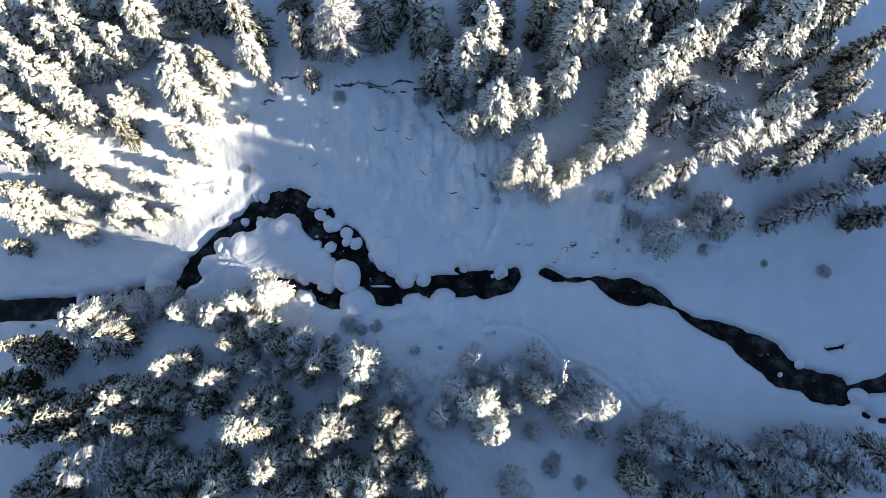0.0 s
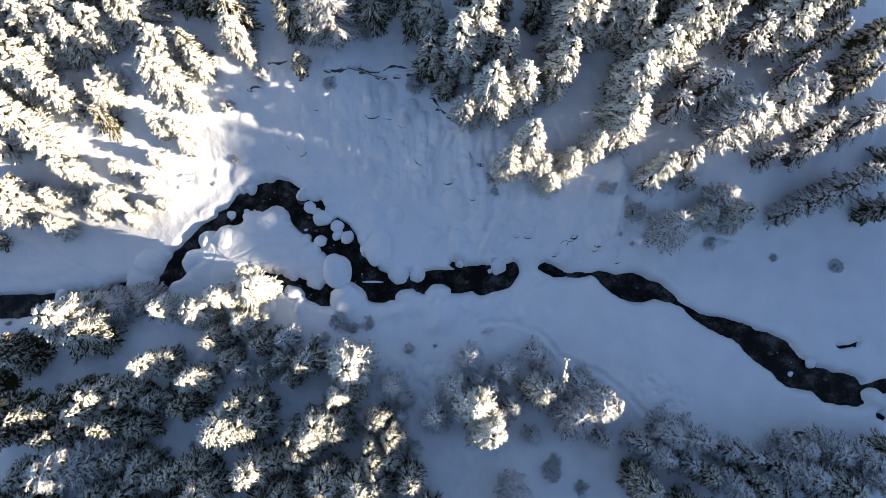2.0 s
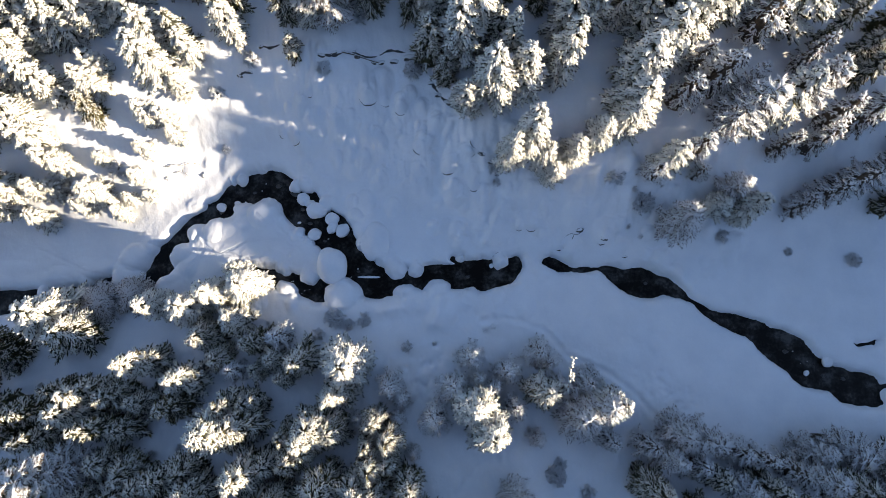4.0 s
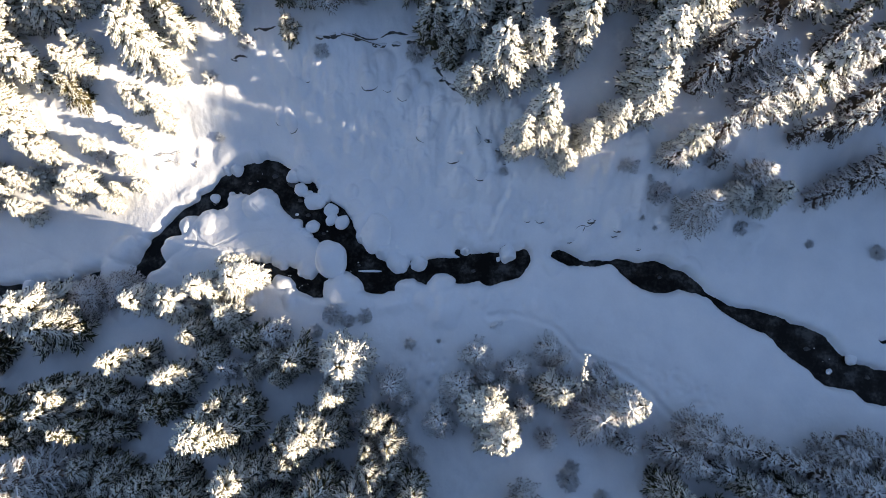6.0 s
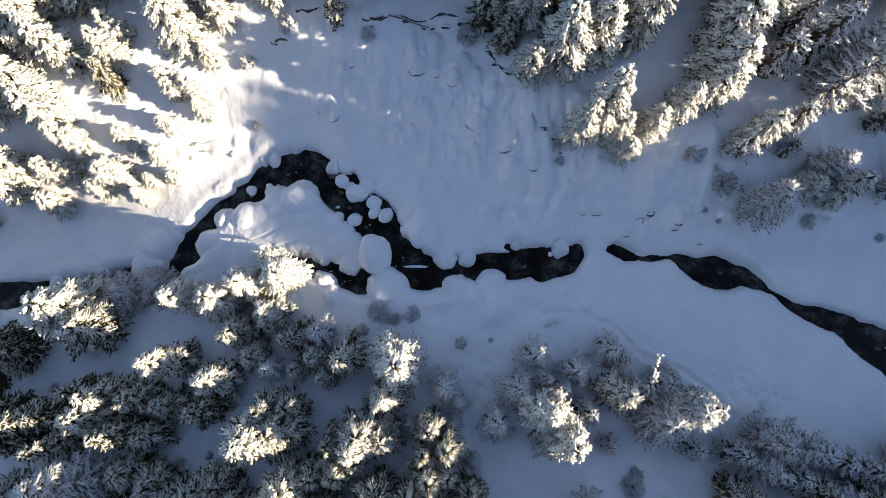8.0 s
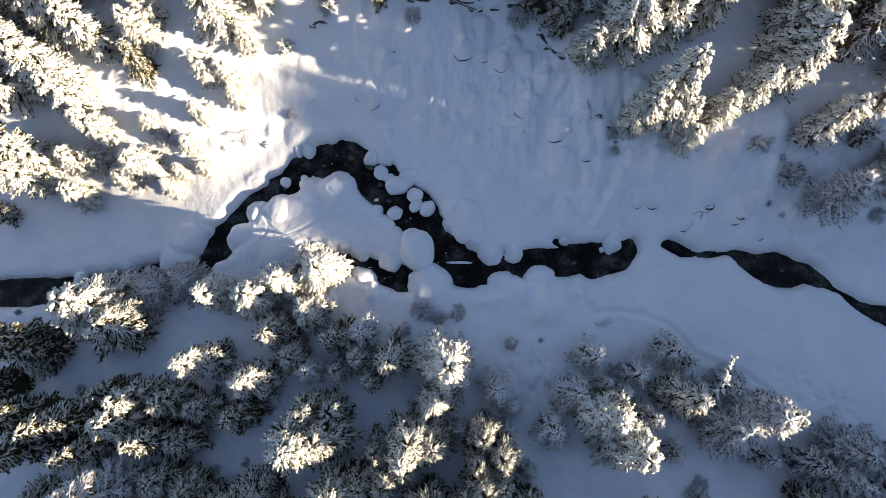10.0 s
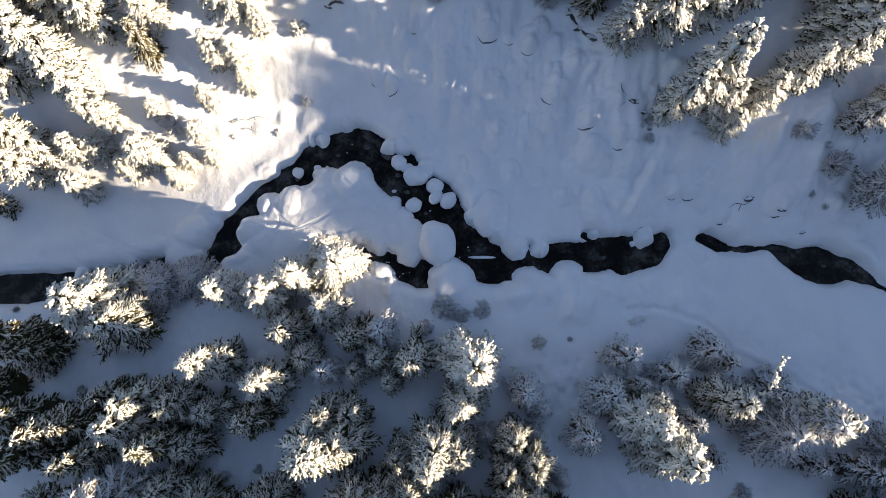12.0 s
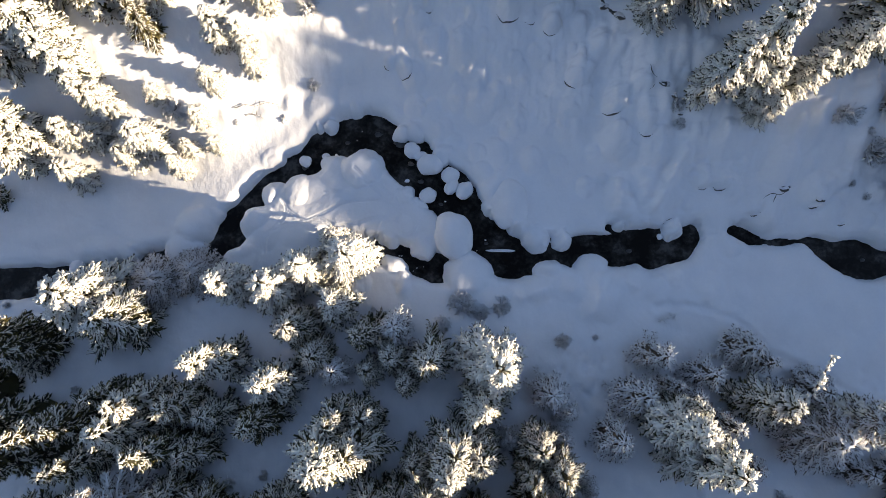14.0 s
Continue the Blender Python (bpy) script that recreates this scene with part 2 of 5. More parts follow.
MORE_PILLOWS = [(-26.8, 10.4, 1.25, 0.6), (-24.3, 10.8, 1.7, 0.75), (-19.2, 12.4, 1.9, 0.95), (-28.0, 8.0, 1.6, 0.7), (-29.4, 4.3, 1.8, 0.6), (-22.0, 16.6, 0.65, 0.6), (-23.2, 16.6, 0.55, 0.6), (-15.8, 15.8, 0.9, 0.7), (-14.7, 16.0, 1.0, 0.7), (47.4, -7.2, 1.1, 0.7), (-8.6, 12.3, 1.3, 0.7), (-12.3, 13.9, 0.9, 0.7), (-21.5, 12.2, 1.7, 0.6)]
# drifts over buried logs: from x, y to x, y, half width, height
DRIFTS = [(6.9, 12.8, 5.1, 9.0, 0.42, 0.6), (-0.4, 0.6, 0.3, 3.0, 0.7, 0.6), (-6.9, 12.5, -8.6, 10.2, 0.8, 0.45), (-6.0, 1.6, -4.2, 2.2, 0.5, 0.25)]
# bulges of snow that slid a little down the bank: x, y, radius, turn in degrees
SLUMPS = [(-7.1, 23.9, 0.95, 0), (-5.4, 23.4, 0.5, 10), (-3.7, 22.7, 0.75, -5), (-1.5, 19.0, 1.0, -30), (1.3, 16.9, 0.9, -15), (3.9, 14.8, 0.6, 0), (10.0, 10.9, 0.7, 5), (14.0, 7.7, 0.85, -20), (13.0, 8.8, 0.5, 0), (-13.4, 24.5, 0.45, 0), (-15.4, 20.5, 0.65, 25), (-16.7, 21.0, 0.45, -30), (8.7, 10.7, 0.4, 0), (3.4, 17.6, 0.4, 60), (17.4, 9.4, 0.6, 0)]
# places with scattered prints: from x, y to x, y, spread, how many
PRINTS = [(21.5, -5.0, 26.5, -8.0, 0.9, 60), (-1.5, -3.0, -3.0, -7.0, 1.2, 50)]
# a trodden trail round the young trees on the flat, and a fainter one behind them
TRAILS = [[(4.9, 0.8), (6.2, 1.1), (8.2, 0.95), (9.8, 0.4), (11.1, -0.1), (12.4, -1.3), (13.2, -2.5), (14.4, -3.2), (16.9, -4.1), (18.6, -5.2), (20.3, -6.7), (21.9, -8.6)], [(2.3, -15.0), (3.4, -13.7), (4.4, -12.7), (5.7, -12.3)]]
# animal tracks trodden across the island
TRACKS = [[(-27.1, 5.4), (-27.0, 6.6), (-26.5, 7.3), (-25.8, 8.1), (-25.4, 9.1), (-26.0, 10.2)], [(-26.5, 7.3), (-25.5, 7.7), (-24.0, 8.0), (-22.5, 8.2), (-21.0, 7.6), (-18.6, 8.0), (-16.1, 8.5)], [(-25.4, 9.1), (-24.3, 8.3), (-23.3, 7.9), (-22.0, 7.9)], [(-24.0, 7.9), (-22.0, 8.8), (-20.6, 9.5), (-18.6, 9.7), (-17.1, 9.8)], [(-19.6, 12.4), (-18.7, 11.5), (-17.4, 10.2), (-16.4, 9.2), (-15.6, 8.7)], [(-18.1, 12.1), (-17.2, 10.9), (-16.4, 10.2), (-16.6, 9.9)], [(-15.6, 8.7), (-16.1, 7.7), (-16.1, 7.2), (-15.1, 6.7), (-14.4, 7.5), (-14.8, 8.4), (-15.4, 8.8)], [(-45.0, 9.0), (-41.5, 7.5), (-38.6, 6.3), (-35.7, 5.8)]]


def along(points, gap=0.12):
    """Points at even steps on a smooth line through the given ones."""
    p = np.array(points, float)
    p = np.vstack([2 * p[0] - p[1], p, 2 * p[-1] - p[-2]])
    out = []
    for a, b, c, d in zip(p[:-3], p[1:-2], p[2:-1], p[3:]):
        n = max(2, int(np.hypot(*(c - b)[:2]) / gap))
        t = np.linspace(0, 1, n, endpoint=False)[:, None]
        out.append(0.5 * (2 * b + (c - a) * t + (2 * a - 5 * b + 4 * c - d) * t ** 2 + (3 * b - a - 3 * c + d) * t ** 3))
    return np.vstack(out + [p[-2:-1]])


def bank_lobes():
    """Rounded bulges of snow, side by side along the banks of the winding arms."""
    rng = random.Random(14)
    out = []
    for arm in (MAIN_ARM, NORTH_ARM, SOUTH_ARM, EAST_ARM):
        line = along(arm, 0.2)
        for side in (-1, 1):
            k = 2
            while k < len(line) - 3:
                x, y, w = line[k]
                dx, dy = line[k + 2][0] - line[k - 2][0], line[k + 2][1] - line[k - 2][1]
                m = math.hypot(dx, dy) or 1.0
                r = rng.choice((0.5, 0.65, 0.8, 1.1, 1.5)) * (0.8 if arm is EAST_ARM else 1.0)
                if -46 < x < 46 and rng.random() < (0.0 if x > 9 else 0.3 if x < -34 else 0.12 if arm is MAIN_ARM and side > 0 else 0.35):
                    off = w + 0.12 + r * rng.uniform(0.68, 0.95)
                    out.append((x - side * dy / m * off, y + side * dx / m * off, r, r * rng.uniform(0.35, 0.6)))
                k += max(2, int(r * rng.uniform(0.9, 2.0) / 0.2))
    return out


def shore(x, y):
    """Metres from the water's edge, below zero in the water."""
    best = np.full(x.shape, 9.0)
    for arm in (MAIN_ARM, NORTH_ARM, SOUTH_ARM, EAST_ARM, *HOLES):
        line = along(arm, 0.3)
        line = line + (np.array([0.0, -0.04, 0.02]) if arm is EAST_ARM else np.array([0.0, 0.0, 0.2 if len(arm) > 6 else -0.04]))
        for part_of in np.array_split(line, max(1, len(line) // 25)):
            lo, hi = part_of.min(0) - 5, part_of.max(0) + 5
            near = np.nonzero((x > lo[0]) & (x < hi[0]) & (y > lo[1]) & (y < hi[1]))
            if len(near[0]):
                xx, yy = x[near], y[near]
                d = best[near]
                for cx, cy, w in part_of:
                    d = np.minimum(d, np.hypot(xx - cx, yy - cy) - w - 0.12)
                best[near] = d
    best = best + np.where(best < 4, 0.22 * rough(x, y, 1.3, 51, 3) + 0.10 * np.abs(value_noise(x * 1.1, y * 1.1, 60)), 0)
    bx, by = bent(x, y)
    for cx, cy, r, h in PILLOWS + MORE_PILLOWS + LOBES:
        near = np.nonzero((np.abs(x - cx) < r + 0.4) & (np.abs(y - cy) < r + 0.4))
        best[near] = np.maximum(best[near], r - np.hypot(bx[near] - cx, by[near] - cy))
    return best


def bent(x, y):
    """The plan, bent a little, so that no pillow is a true circle."""
    return x + 0.24 * value_noise(x * 0.8, y * 0.8, 81) + 0.09 * value_noise(x * 2.1, y * 2.1, 83), y + 0.24 * value_noise(x * 0.8, y * 0.8, 82) + 0.09 * value_noise(x * 2.1, y * 2.1, 84)


LOBES = bank_lobes()
# low mounds on the island: x, y, half sizes, height
BANK_MOUNDS = [(-22.6, 17.9, 1.7, 1.8, 0.55), (-25.2, 18.1, 1.2, 0.9, 0.3), (-26.8, 17.3, 1.5, 0.9, 0.3), (-30.4, 16.8, 1.2, 0.8, 0.25)]
MOUNDS = [(0.9, 1.2, 1.1, 1.7, 0.55), (-1.7, 2.2, 1.3, 1.1, 0.45), (2.3, 2.7, 1.3, 1.0, 0.4), (-6.0, 2.2, 1.5, 1.1, 0.35), (-23.8, 10.9, 1.8, 1.4, 0.3), (-20.3, 12.1, 2.2, 1.6, 0.4), (-25.7, 10.1, 1.1, 0.9, 0.3), (-22.2, 11.3, 1.8, 1.4, 0.25), (-18.3, 10.6, 1.5, 1.2, 0.15), (-21.7, 9.9, 2.2, 0.9, 0.12), (-27.5, 6.7, 1.6, 1.2, 0.35), (-29.2, 5.7, 1.3, 1.0, 0.3), (-24.3, 7.0, 1.8, 1.0, 0.2), (-15.0, 8.0, 1.6, 1.6, 0.12), (-37.8, 6.9, 2.5, 1.2, 0.3), (-42.3, 5.9, 2.4, 1.0, 0.25), (-33.9, 8.3, 1.5, 1.2, 0.3), (-47.4, 6.9, 2.6, 1.2, 0.25)]


def boulders_under_snow():
    """Humps of snow over hidden stones on the northern bank and along the water."""
    rng = random.Random(5)
    out = []
    while len(out) < 210:
        x = rng.uniform(-16, 34)
        s = rng.uniform(-2.5, 11)
        r = rng.choice((0.45, 0.6, 0.8, 1.0, 1.3))
        out.append((x, float(toe(x)) + s, r, r * rng.uniform(0.18, 0.46)))
    for k in range(60):
        out.append((rng.uniform(-55, 30), rng.uniform(-18, 1.5), rng.uniform(0.5, 1.1), rng.uniform(0.06, 0.2)))
    for k in range(26):
        out.append((rng.uniform(-34, 12), rng.uniform(1.2, 3.2), rng.uniform(0.6, 1.6), rng.uniform(0.1, 0.35)))
    return out


def water_level(x):
    return -0.3 - valley_fall(x)


def snow_height(x, y):
    z = land(x, y)
    bx, by = bent(x, y)
    sx, sy = x + 0.4 * value_noise(x * 0.5, y * 0.5, 85), y + 0.4 * value_noise(x * 0.5, y * 0.5, 86)
    for cx, cy, a, b, h in MOUNDS + BANK_MOUNDS:
        z = z + 0.75 * h * np.clip(1 - ((sx - cx) / a) ** 2 - ((sy - cy) / b) ** 2, 0, 1) ** 1.4
    for cx, cy, r, h in LOBES:
        near = np.nonzero((np.abs(x - cx) < r + 0.4) & (np.abs(y - cy) < r + 0.4))
        d = ((bx[near] - cx) ** 2 + (by[near] - cy) ** 2) / r ** 2
        z[near] = z[near] + 0.22 * h * np.sqrt(np.clip(1 - d, 0, 1))
    for cx, cy, r, h in boulders_under_snow():
        near = np.nonzero((np.abs(x - cx) < r) & (np.abs(y - cy) < r * 1.3))
        d = ((x[near] - cx) / r) ** 2 + ((y[near] - cy - 0.1 * r) / (r * 1.15)) ** 2
        z[near] = z[near] + h * np.clip(1 - d, 0, 1) ** 0.85
    for ax, ay, ex, ey, r, h in DRIFTS:
        along_it = np.clip(((x - ax) * (ex - ax) + (y - ay) * (ey - ay)) / ((ex - ax) ** 2 + (ey - ay) ** 2), 0, 1)
        d = np.hypot(x - ax - along_it * (ex - ax), y - ay - along_it * (ey - ay)) + 0.15 * rough(x, y, 1.0, 91, 2)
        z = z + h * np.exp(-(d / r) ** 2)
    e = shore(x, y)
    tread = np.full(x.shape, 9.0)
    for cx, cy, r, h in PILLOWS + MORE_PILLOWS:
        near = np.nonzero((np.abs(x - cx) < r + 0.4) & (np.abs(y - cy) < r + 0.4))
        d = ((bx[near] - cx) ** 2 + (by[near] - cy) ** 2) / r ** 2
        z[near] = np.maximum(z[near], 0.15 - valley_fall(cx) + 1.25 * h * np.sqrt(np.clip(1 - d, 0, 1)))
    s = y - toe(x)
    loose = step(1, 3, s) * step(12, 9, s) * step(-17, -12, x) * step(19, 12, x) * step(-0.15, 0.35, rough(x, y, 5.0, 61))
    z = z + loose * (0.16 * np.abs(value_noise(x * 1.5, y * 1.1, 63)) + 0.09 * np.abs(value_noise(x * 3.4, y * 3.0, 65)))
    for cx, cy, r, turn in SLUMPS:
        near = np.nonzero((np.abs(x - cx) < 4 * r) & (np.abs(y - cy) < 4 * r))
        c, w = math.cos(radians(turn)), math.sin(radians(turn))
        p, q = (x[near] - cx) * c + (y[near] - cy) * w, (y[near] - cy) * c - (x[near] - cx) * w
        d = np.hypot(p, np.where(q < 0, q, q * 0.32)) / r
        z[near] = z[near] + 0.85 * r * np.sqrt(np.clip(1 - d, 0, 1)) * np.clip(1 - q / (3 * r), 0, 1)
    prints = random.Random(19)
    for ax, ay, ex, ey, spread, count in PRINTS:
        for k in range(count):
            f = prints.random()
            cx, cy, r = ax + (ex - ax) * f + prints.gauss(0, spread), ay + (ey - ay) * f + prints.gauss(0, spread), prints.uniform(0.16, 0.3)
            near = np.nonzero((np.abs(x - cx) < 0.6) & (np.abs(y - cy) < 0.6))
            z[near] = z[near] - 0.13 * np.exp(-((x[near] - cx) ** 2 + (y[near] - cy) ** 2) / r ** 2)
    for track in TRACKS:
        line = along(track, 0.12)
        for k, (cx, cy) in enumerate(line):
            near = np.nonzero((np.abs(x - cx) < 0.5) & (np.abs(y - cy) < 0.5))
            tread[near] = np.minimum(tread[near], np.hypot(x[near] - cx, y[near] - cy))
    worn = np.full(x.shape, 9.0)
    for trail in TRAILS:
        for cx, cy in along(trail, 0.2):
            near = np.nonzero((np.abs(x - cx) < 1.2) & (np.abs(y - cy) < 1.2))
            worn[near] = np.minimum(worn[near], np.hypot(x[near] - cx, y[near] - cy))
    worn = worn + 0.18 * value_noise(x * 1.7, y * 1.7, 95)
    z = z - 0.15 * np.exp(-(worn / 0.22) ** 2) + 0.06 * np.exp(-((worn - 0.55) / 0.2) ** 2)
    z = z - 0.055 * np.exp(-((tread - 0.09) / 0.05) ** 2)
    t = np.clip(e / 1.1, 0, 1)
    level = water_level(x)
    bank = level + (z - level) * (1 - (1 - t) ** 2.4) ** 0.5
    return np.where(e > 0, bank, level + np.maximum(e * 2.5, -0.5))


def graded(cuts):
    """Grid lines with a spacing of their own from cut to cut."""
    out = []
    for (a, gap), (b, _) in zip(cuts, cuts[1:]):
        out.append(np.linspace(a, b, max(1, round((b - a) / gap)), endpoint=False))
    return np.concatenate(out + [[cuts[-1][0]]])


def mesh_object(name, verts, faces, mat, parent=None, smooth=True, label=""):
    me = bpy.data.meshes.new(name)
    me.from_pydata(verts, [], faces)
    me.materials.append(mat)
    me.polygons.foreach_set("use_smooth", [smooth] * len(me.polygons))
    me.update()
    ob = new(name, me)
    ob.parent = parent
    if label:
        ob["label"] = label
    return ob


def grid_mesh(name, xs, ys, height, mat):
    gx, gy = np.meshgrid(xs, ys)
    gz = height(gx, gy)
    nx, ny = len(xs), len(ys)
    co = np.stack([gx, gy, gz], -1).reshape(-1, 3)
    i = (np.arange(ny - 1)[:, None] * nx + np.arange(nx - 1)[None]).reshape(-1)
    quads = np.stack([i, i + 1, i + 1 + nx, i + nx], -1)
    me = bpy.data.meshes.new(name)
    me.vertices.add(len(co))
    me.vertices.foreach_set("co", co.ravel())
    me.loops.add(quads.size)
    me.loops.foreach_set("vertex_index", quads.ravel())
    me.polygons.add(len(quads))
    me.polygons.foreach_set("loop_start", np.arange(0, quads.size, 4))
    me.polygons.foreach_set("use_smooth", np.ones(len(quads), bool))
    me.update(calc_edges=True)
    me.materials.append(mat)
    return new(name, me)


ground = grid_mesh("ground", graded([(-1500, 100), (-300, 20), (-100, 4), (-64, 0.35), (-45, 0.25), (-33, 0.14), (-27, 0.07), (-13.5, 0.11), (-1, 0.14), (12, 0.2), (30, 0.3), (56, 0.5), (68, 1.5), (140, 8), (300, 100), (1500, 1)]),
                   graded([(-1500, 100), (-300, 20), (-80, 4), (-30, 0.5), (-18, 0.3), (-8, 0.18), (2, 0.13), (5, 0.07), (13, 0.12), (25, 0.2), (30, 0.35), (46, 0.8), (60, 4), (140, 20), (300, 100), (1500, 1)]), snow_height, SNOW)
tagged(ground, "deep fresh snow over a valley floor with rounded pillows", "snow ground", kind="structure")
water = grid_mesh("water", np.linspace(-72, 72, 240), np.linspace(-14, 20, 20), lambda x, y: water_level(x), WATER)
tagged(water, "dark shallow stream water between snow banks", "stream", kind="structure")


# ---- unseen woods added beyond the view, up the valley's sides, to block sky light ----
def far_woods():
    rng = random.Random(9)
    verts, faces, snow_v, snow_f = [], [], [], []

    def shade_tree(x, y, z, h, slim):
        tiers = 6
        for k in range(tiers):
            rad = h * slim * (1 - k / tiers) ** 0.8 * rng.uniform(0.85, 1.15)
            lo, hi = z + h * (0.06 + 0.14 * k), z + h * (0.32 + 0.136 * k)
            turn = rng.uniform(0, 6.28)
            for (vs, fs), size, lift in (((verts, faces), 1.0, 0.0), ((snow_v, snow_f), 0.9, 0.16)):
                base = len(vs)
                for s in range(12):
                    q = rad * size * (rng.uniform(0.9, 1.1) if s % 2 else rng.uniform(0.5, 0.7))
                    vs.append((x + q * math.cos(s * 0.5236 + turn), y + q * math.sin(s * 0.5236 + turn), lo + lift + (0.0 if s % 2 else 0.05 * h) + rng.uniform(-0.2, 0.2)))
                vs.append((x, y, hi + lift))
                fs += [(base + s, base + (s + 1) % 12, base + 12) for s in range(12)]

    for k in range(9):      # unseen slim trees added along the ridge's crest to break up the sunlight
        u, v = 100 + rng.uniform(0, 3), 12.0 + 0.55 * k + rng.uniform(-0.15, 0.15)
        x, y = 0.9613 * u + 0.2756 * v, 0.9613 * v - 0.2756 * u
        z = float(land(np.array(x), np.array(y))) - 0.6
        shade_tree(x, y, z, SHADE_RIDGE + rng.uniform(3.2, 5.4) + (1.1 if k > 3 else 0.0) - z, 0.16)
    n = 0
    while n < 980:
        x, y = rng.uniform(-120, 110), rng.uniform(-75, 105)
        u, v = 0.9613 * x - 0.2756 * y, 0.2756 * x + 0.9613 * y
        seen = -68 < x < 66 and -23 < y < 56
        if seen or (58 > u > -62 and -20 < v < 58):
            continue
        z = float(land(np.array(x), np.array(y)))
        h = rng.uniform(10, 17)
        if u > 58 and -26 < v < 58:
            h = min(h, 2.0 + 0.2126 * u - z)     # the woods below the ridge stay in its shade
            if h < 5:
                continue
        shade_tree(x, y, z, h, 0.23)
        n += 1
    for k in range(150):    # an unseen thick edge of wood added on the southern slope to darken the forest floor
        x, y = rng.uniform(-62, 36), rng.uniform(-37, -23)
        if 0.2756 * x + 0.9613 * y < -22.5:
            shade_tree(x, y, float(land(np.array(x), np.array(y))), rng.uniform(12, 18), 0.23)
    woods = new("far_woods")
    mesh_object("crowns", verts, faces, NEEDLES, woods, smooth=False)["kind"] = "stuff"
    mesh_object("snow_load", snow_v, snow_f, CLUMP, woods, smooth=False)["kind"] = "stuff"
    return tagged(woods, "unseen snowy spruce woods added on the slopes round the valley to block light", "woods", kind="stuff")


far_woods()


# ---- trees ----
class Soup:
    """Vertices and faces that grow tube by tube."""

    def __init__(self):
        self.v, self.f = [], []

    def tube(self, pts, radii, sides=4, flat=1.0, turn=0.0):
        """A closed tube along pts, flattened in height by flat."""
        base = len(self.v)
        n = len(pts)
        for k, (p, r) in enumerate(zip(pts, radii)):
            q, o = pts[min(k + 1, n - 1)], pts[max(k - 1, 0)]
            dx, dy, dz = q[0] - o[0], q[1] - o[1], q[2] - o[2]
            m = math.sqrt(dx * dx + dy * dy + dz * dz) or 1.0
            dx, dy, dz = dx / m, dy / m, dz / m
            hl = math.hypot(dx, dy)
            ax, ay = (-dy / hl, dx / hl) if hl > 1e-4 else (1.0, 0.0)
            bx, by, bz = ay * -dz, ax * dz, (ax * dy - ay * dx) * -1.0
            for s in range(sides):
                a = turn + 2 * math.pi * s / sides
                c, d = math.cos(a) * r, math.sin(a) * r * flat
                self.v.append((p[0] + ax * c + bx * d, p[1] + ay * c + by * d, p[2] + bz * d))
        for k in range(n - 1):
            for s in range(sides):
                a, b = base + k * sides + s, base + k * sides + (s + 1) % sides
                self.f.append((a, b, b + sides, a + sides))
        last = base + (n - 1) * sides
        self.f.append(tuple(range(last, last + sides)))
        self.f.append(tuple(range(base + sides - 1, base - 1, -1)))

    def nub(self, p, d, length, w, turn):
        """A small round clot of snow, longest along d."""
        base = len(self.v)
        dx, dy, dz = d
        hl = math.hypot(dx, dy) or 1.0
        ax, ay = -dy / hl, dx / hl
        bx, by, bz = -ay * dz, ax * dz, hl
        self.v.append((p[0] - dx * length, p[1] - dy * length, p[2] - dz * length))
        for s in range(3):
            c, e = math.cos(turn + 2.094 * s) * w, math.sin(turn + 2.094 * s) * w
            self.v.append((p[0] + ax * c + bx * e, p[1] + ay * c + by * e, p[2] + bz * e))
        self.v.append((p[0] + dx * length, p[1] + dy * length, p[2] + dz * length))
        for s in range(3):
            a, b = base + 1 + s, base + 1 + (s + 1) % 3
            self.f += [(base, b, a), (a, b, base + 4)]

    def spike(self, p, d, length, width):
        """A thin three-sided sprig of needles."""
        base = len(self.v)
        dx, dy, dz = d
        hl = math.hypot(dx, dy) or 1.0
        ax, ay = -dy / hl * width, dx / hl * width
        self.v += [(p[0] + ax, p[1] + ay, p[2]), (p[0] - ax, p[1] - ay, p[2]), (p[0], p[1], p[2] - width), (p[0] + dx * length, p[1] + dy * length, p[2] + dz * length)]
        self.f += [(base, base + 1, base + 3), (base + 1, base + 2, base + 3), (base + 2, base, base + 3)]


def turned(a, tilt):
    return math.cos(a) * math.cos(tilt), math.sin(a) * math.cos(tilt), math.sin(tilt)


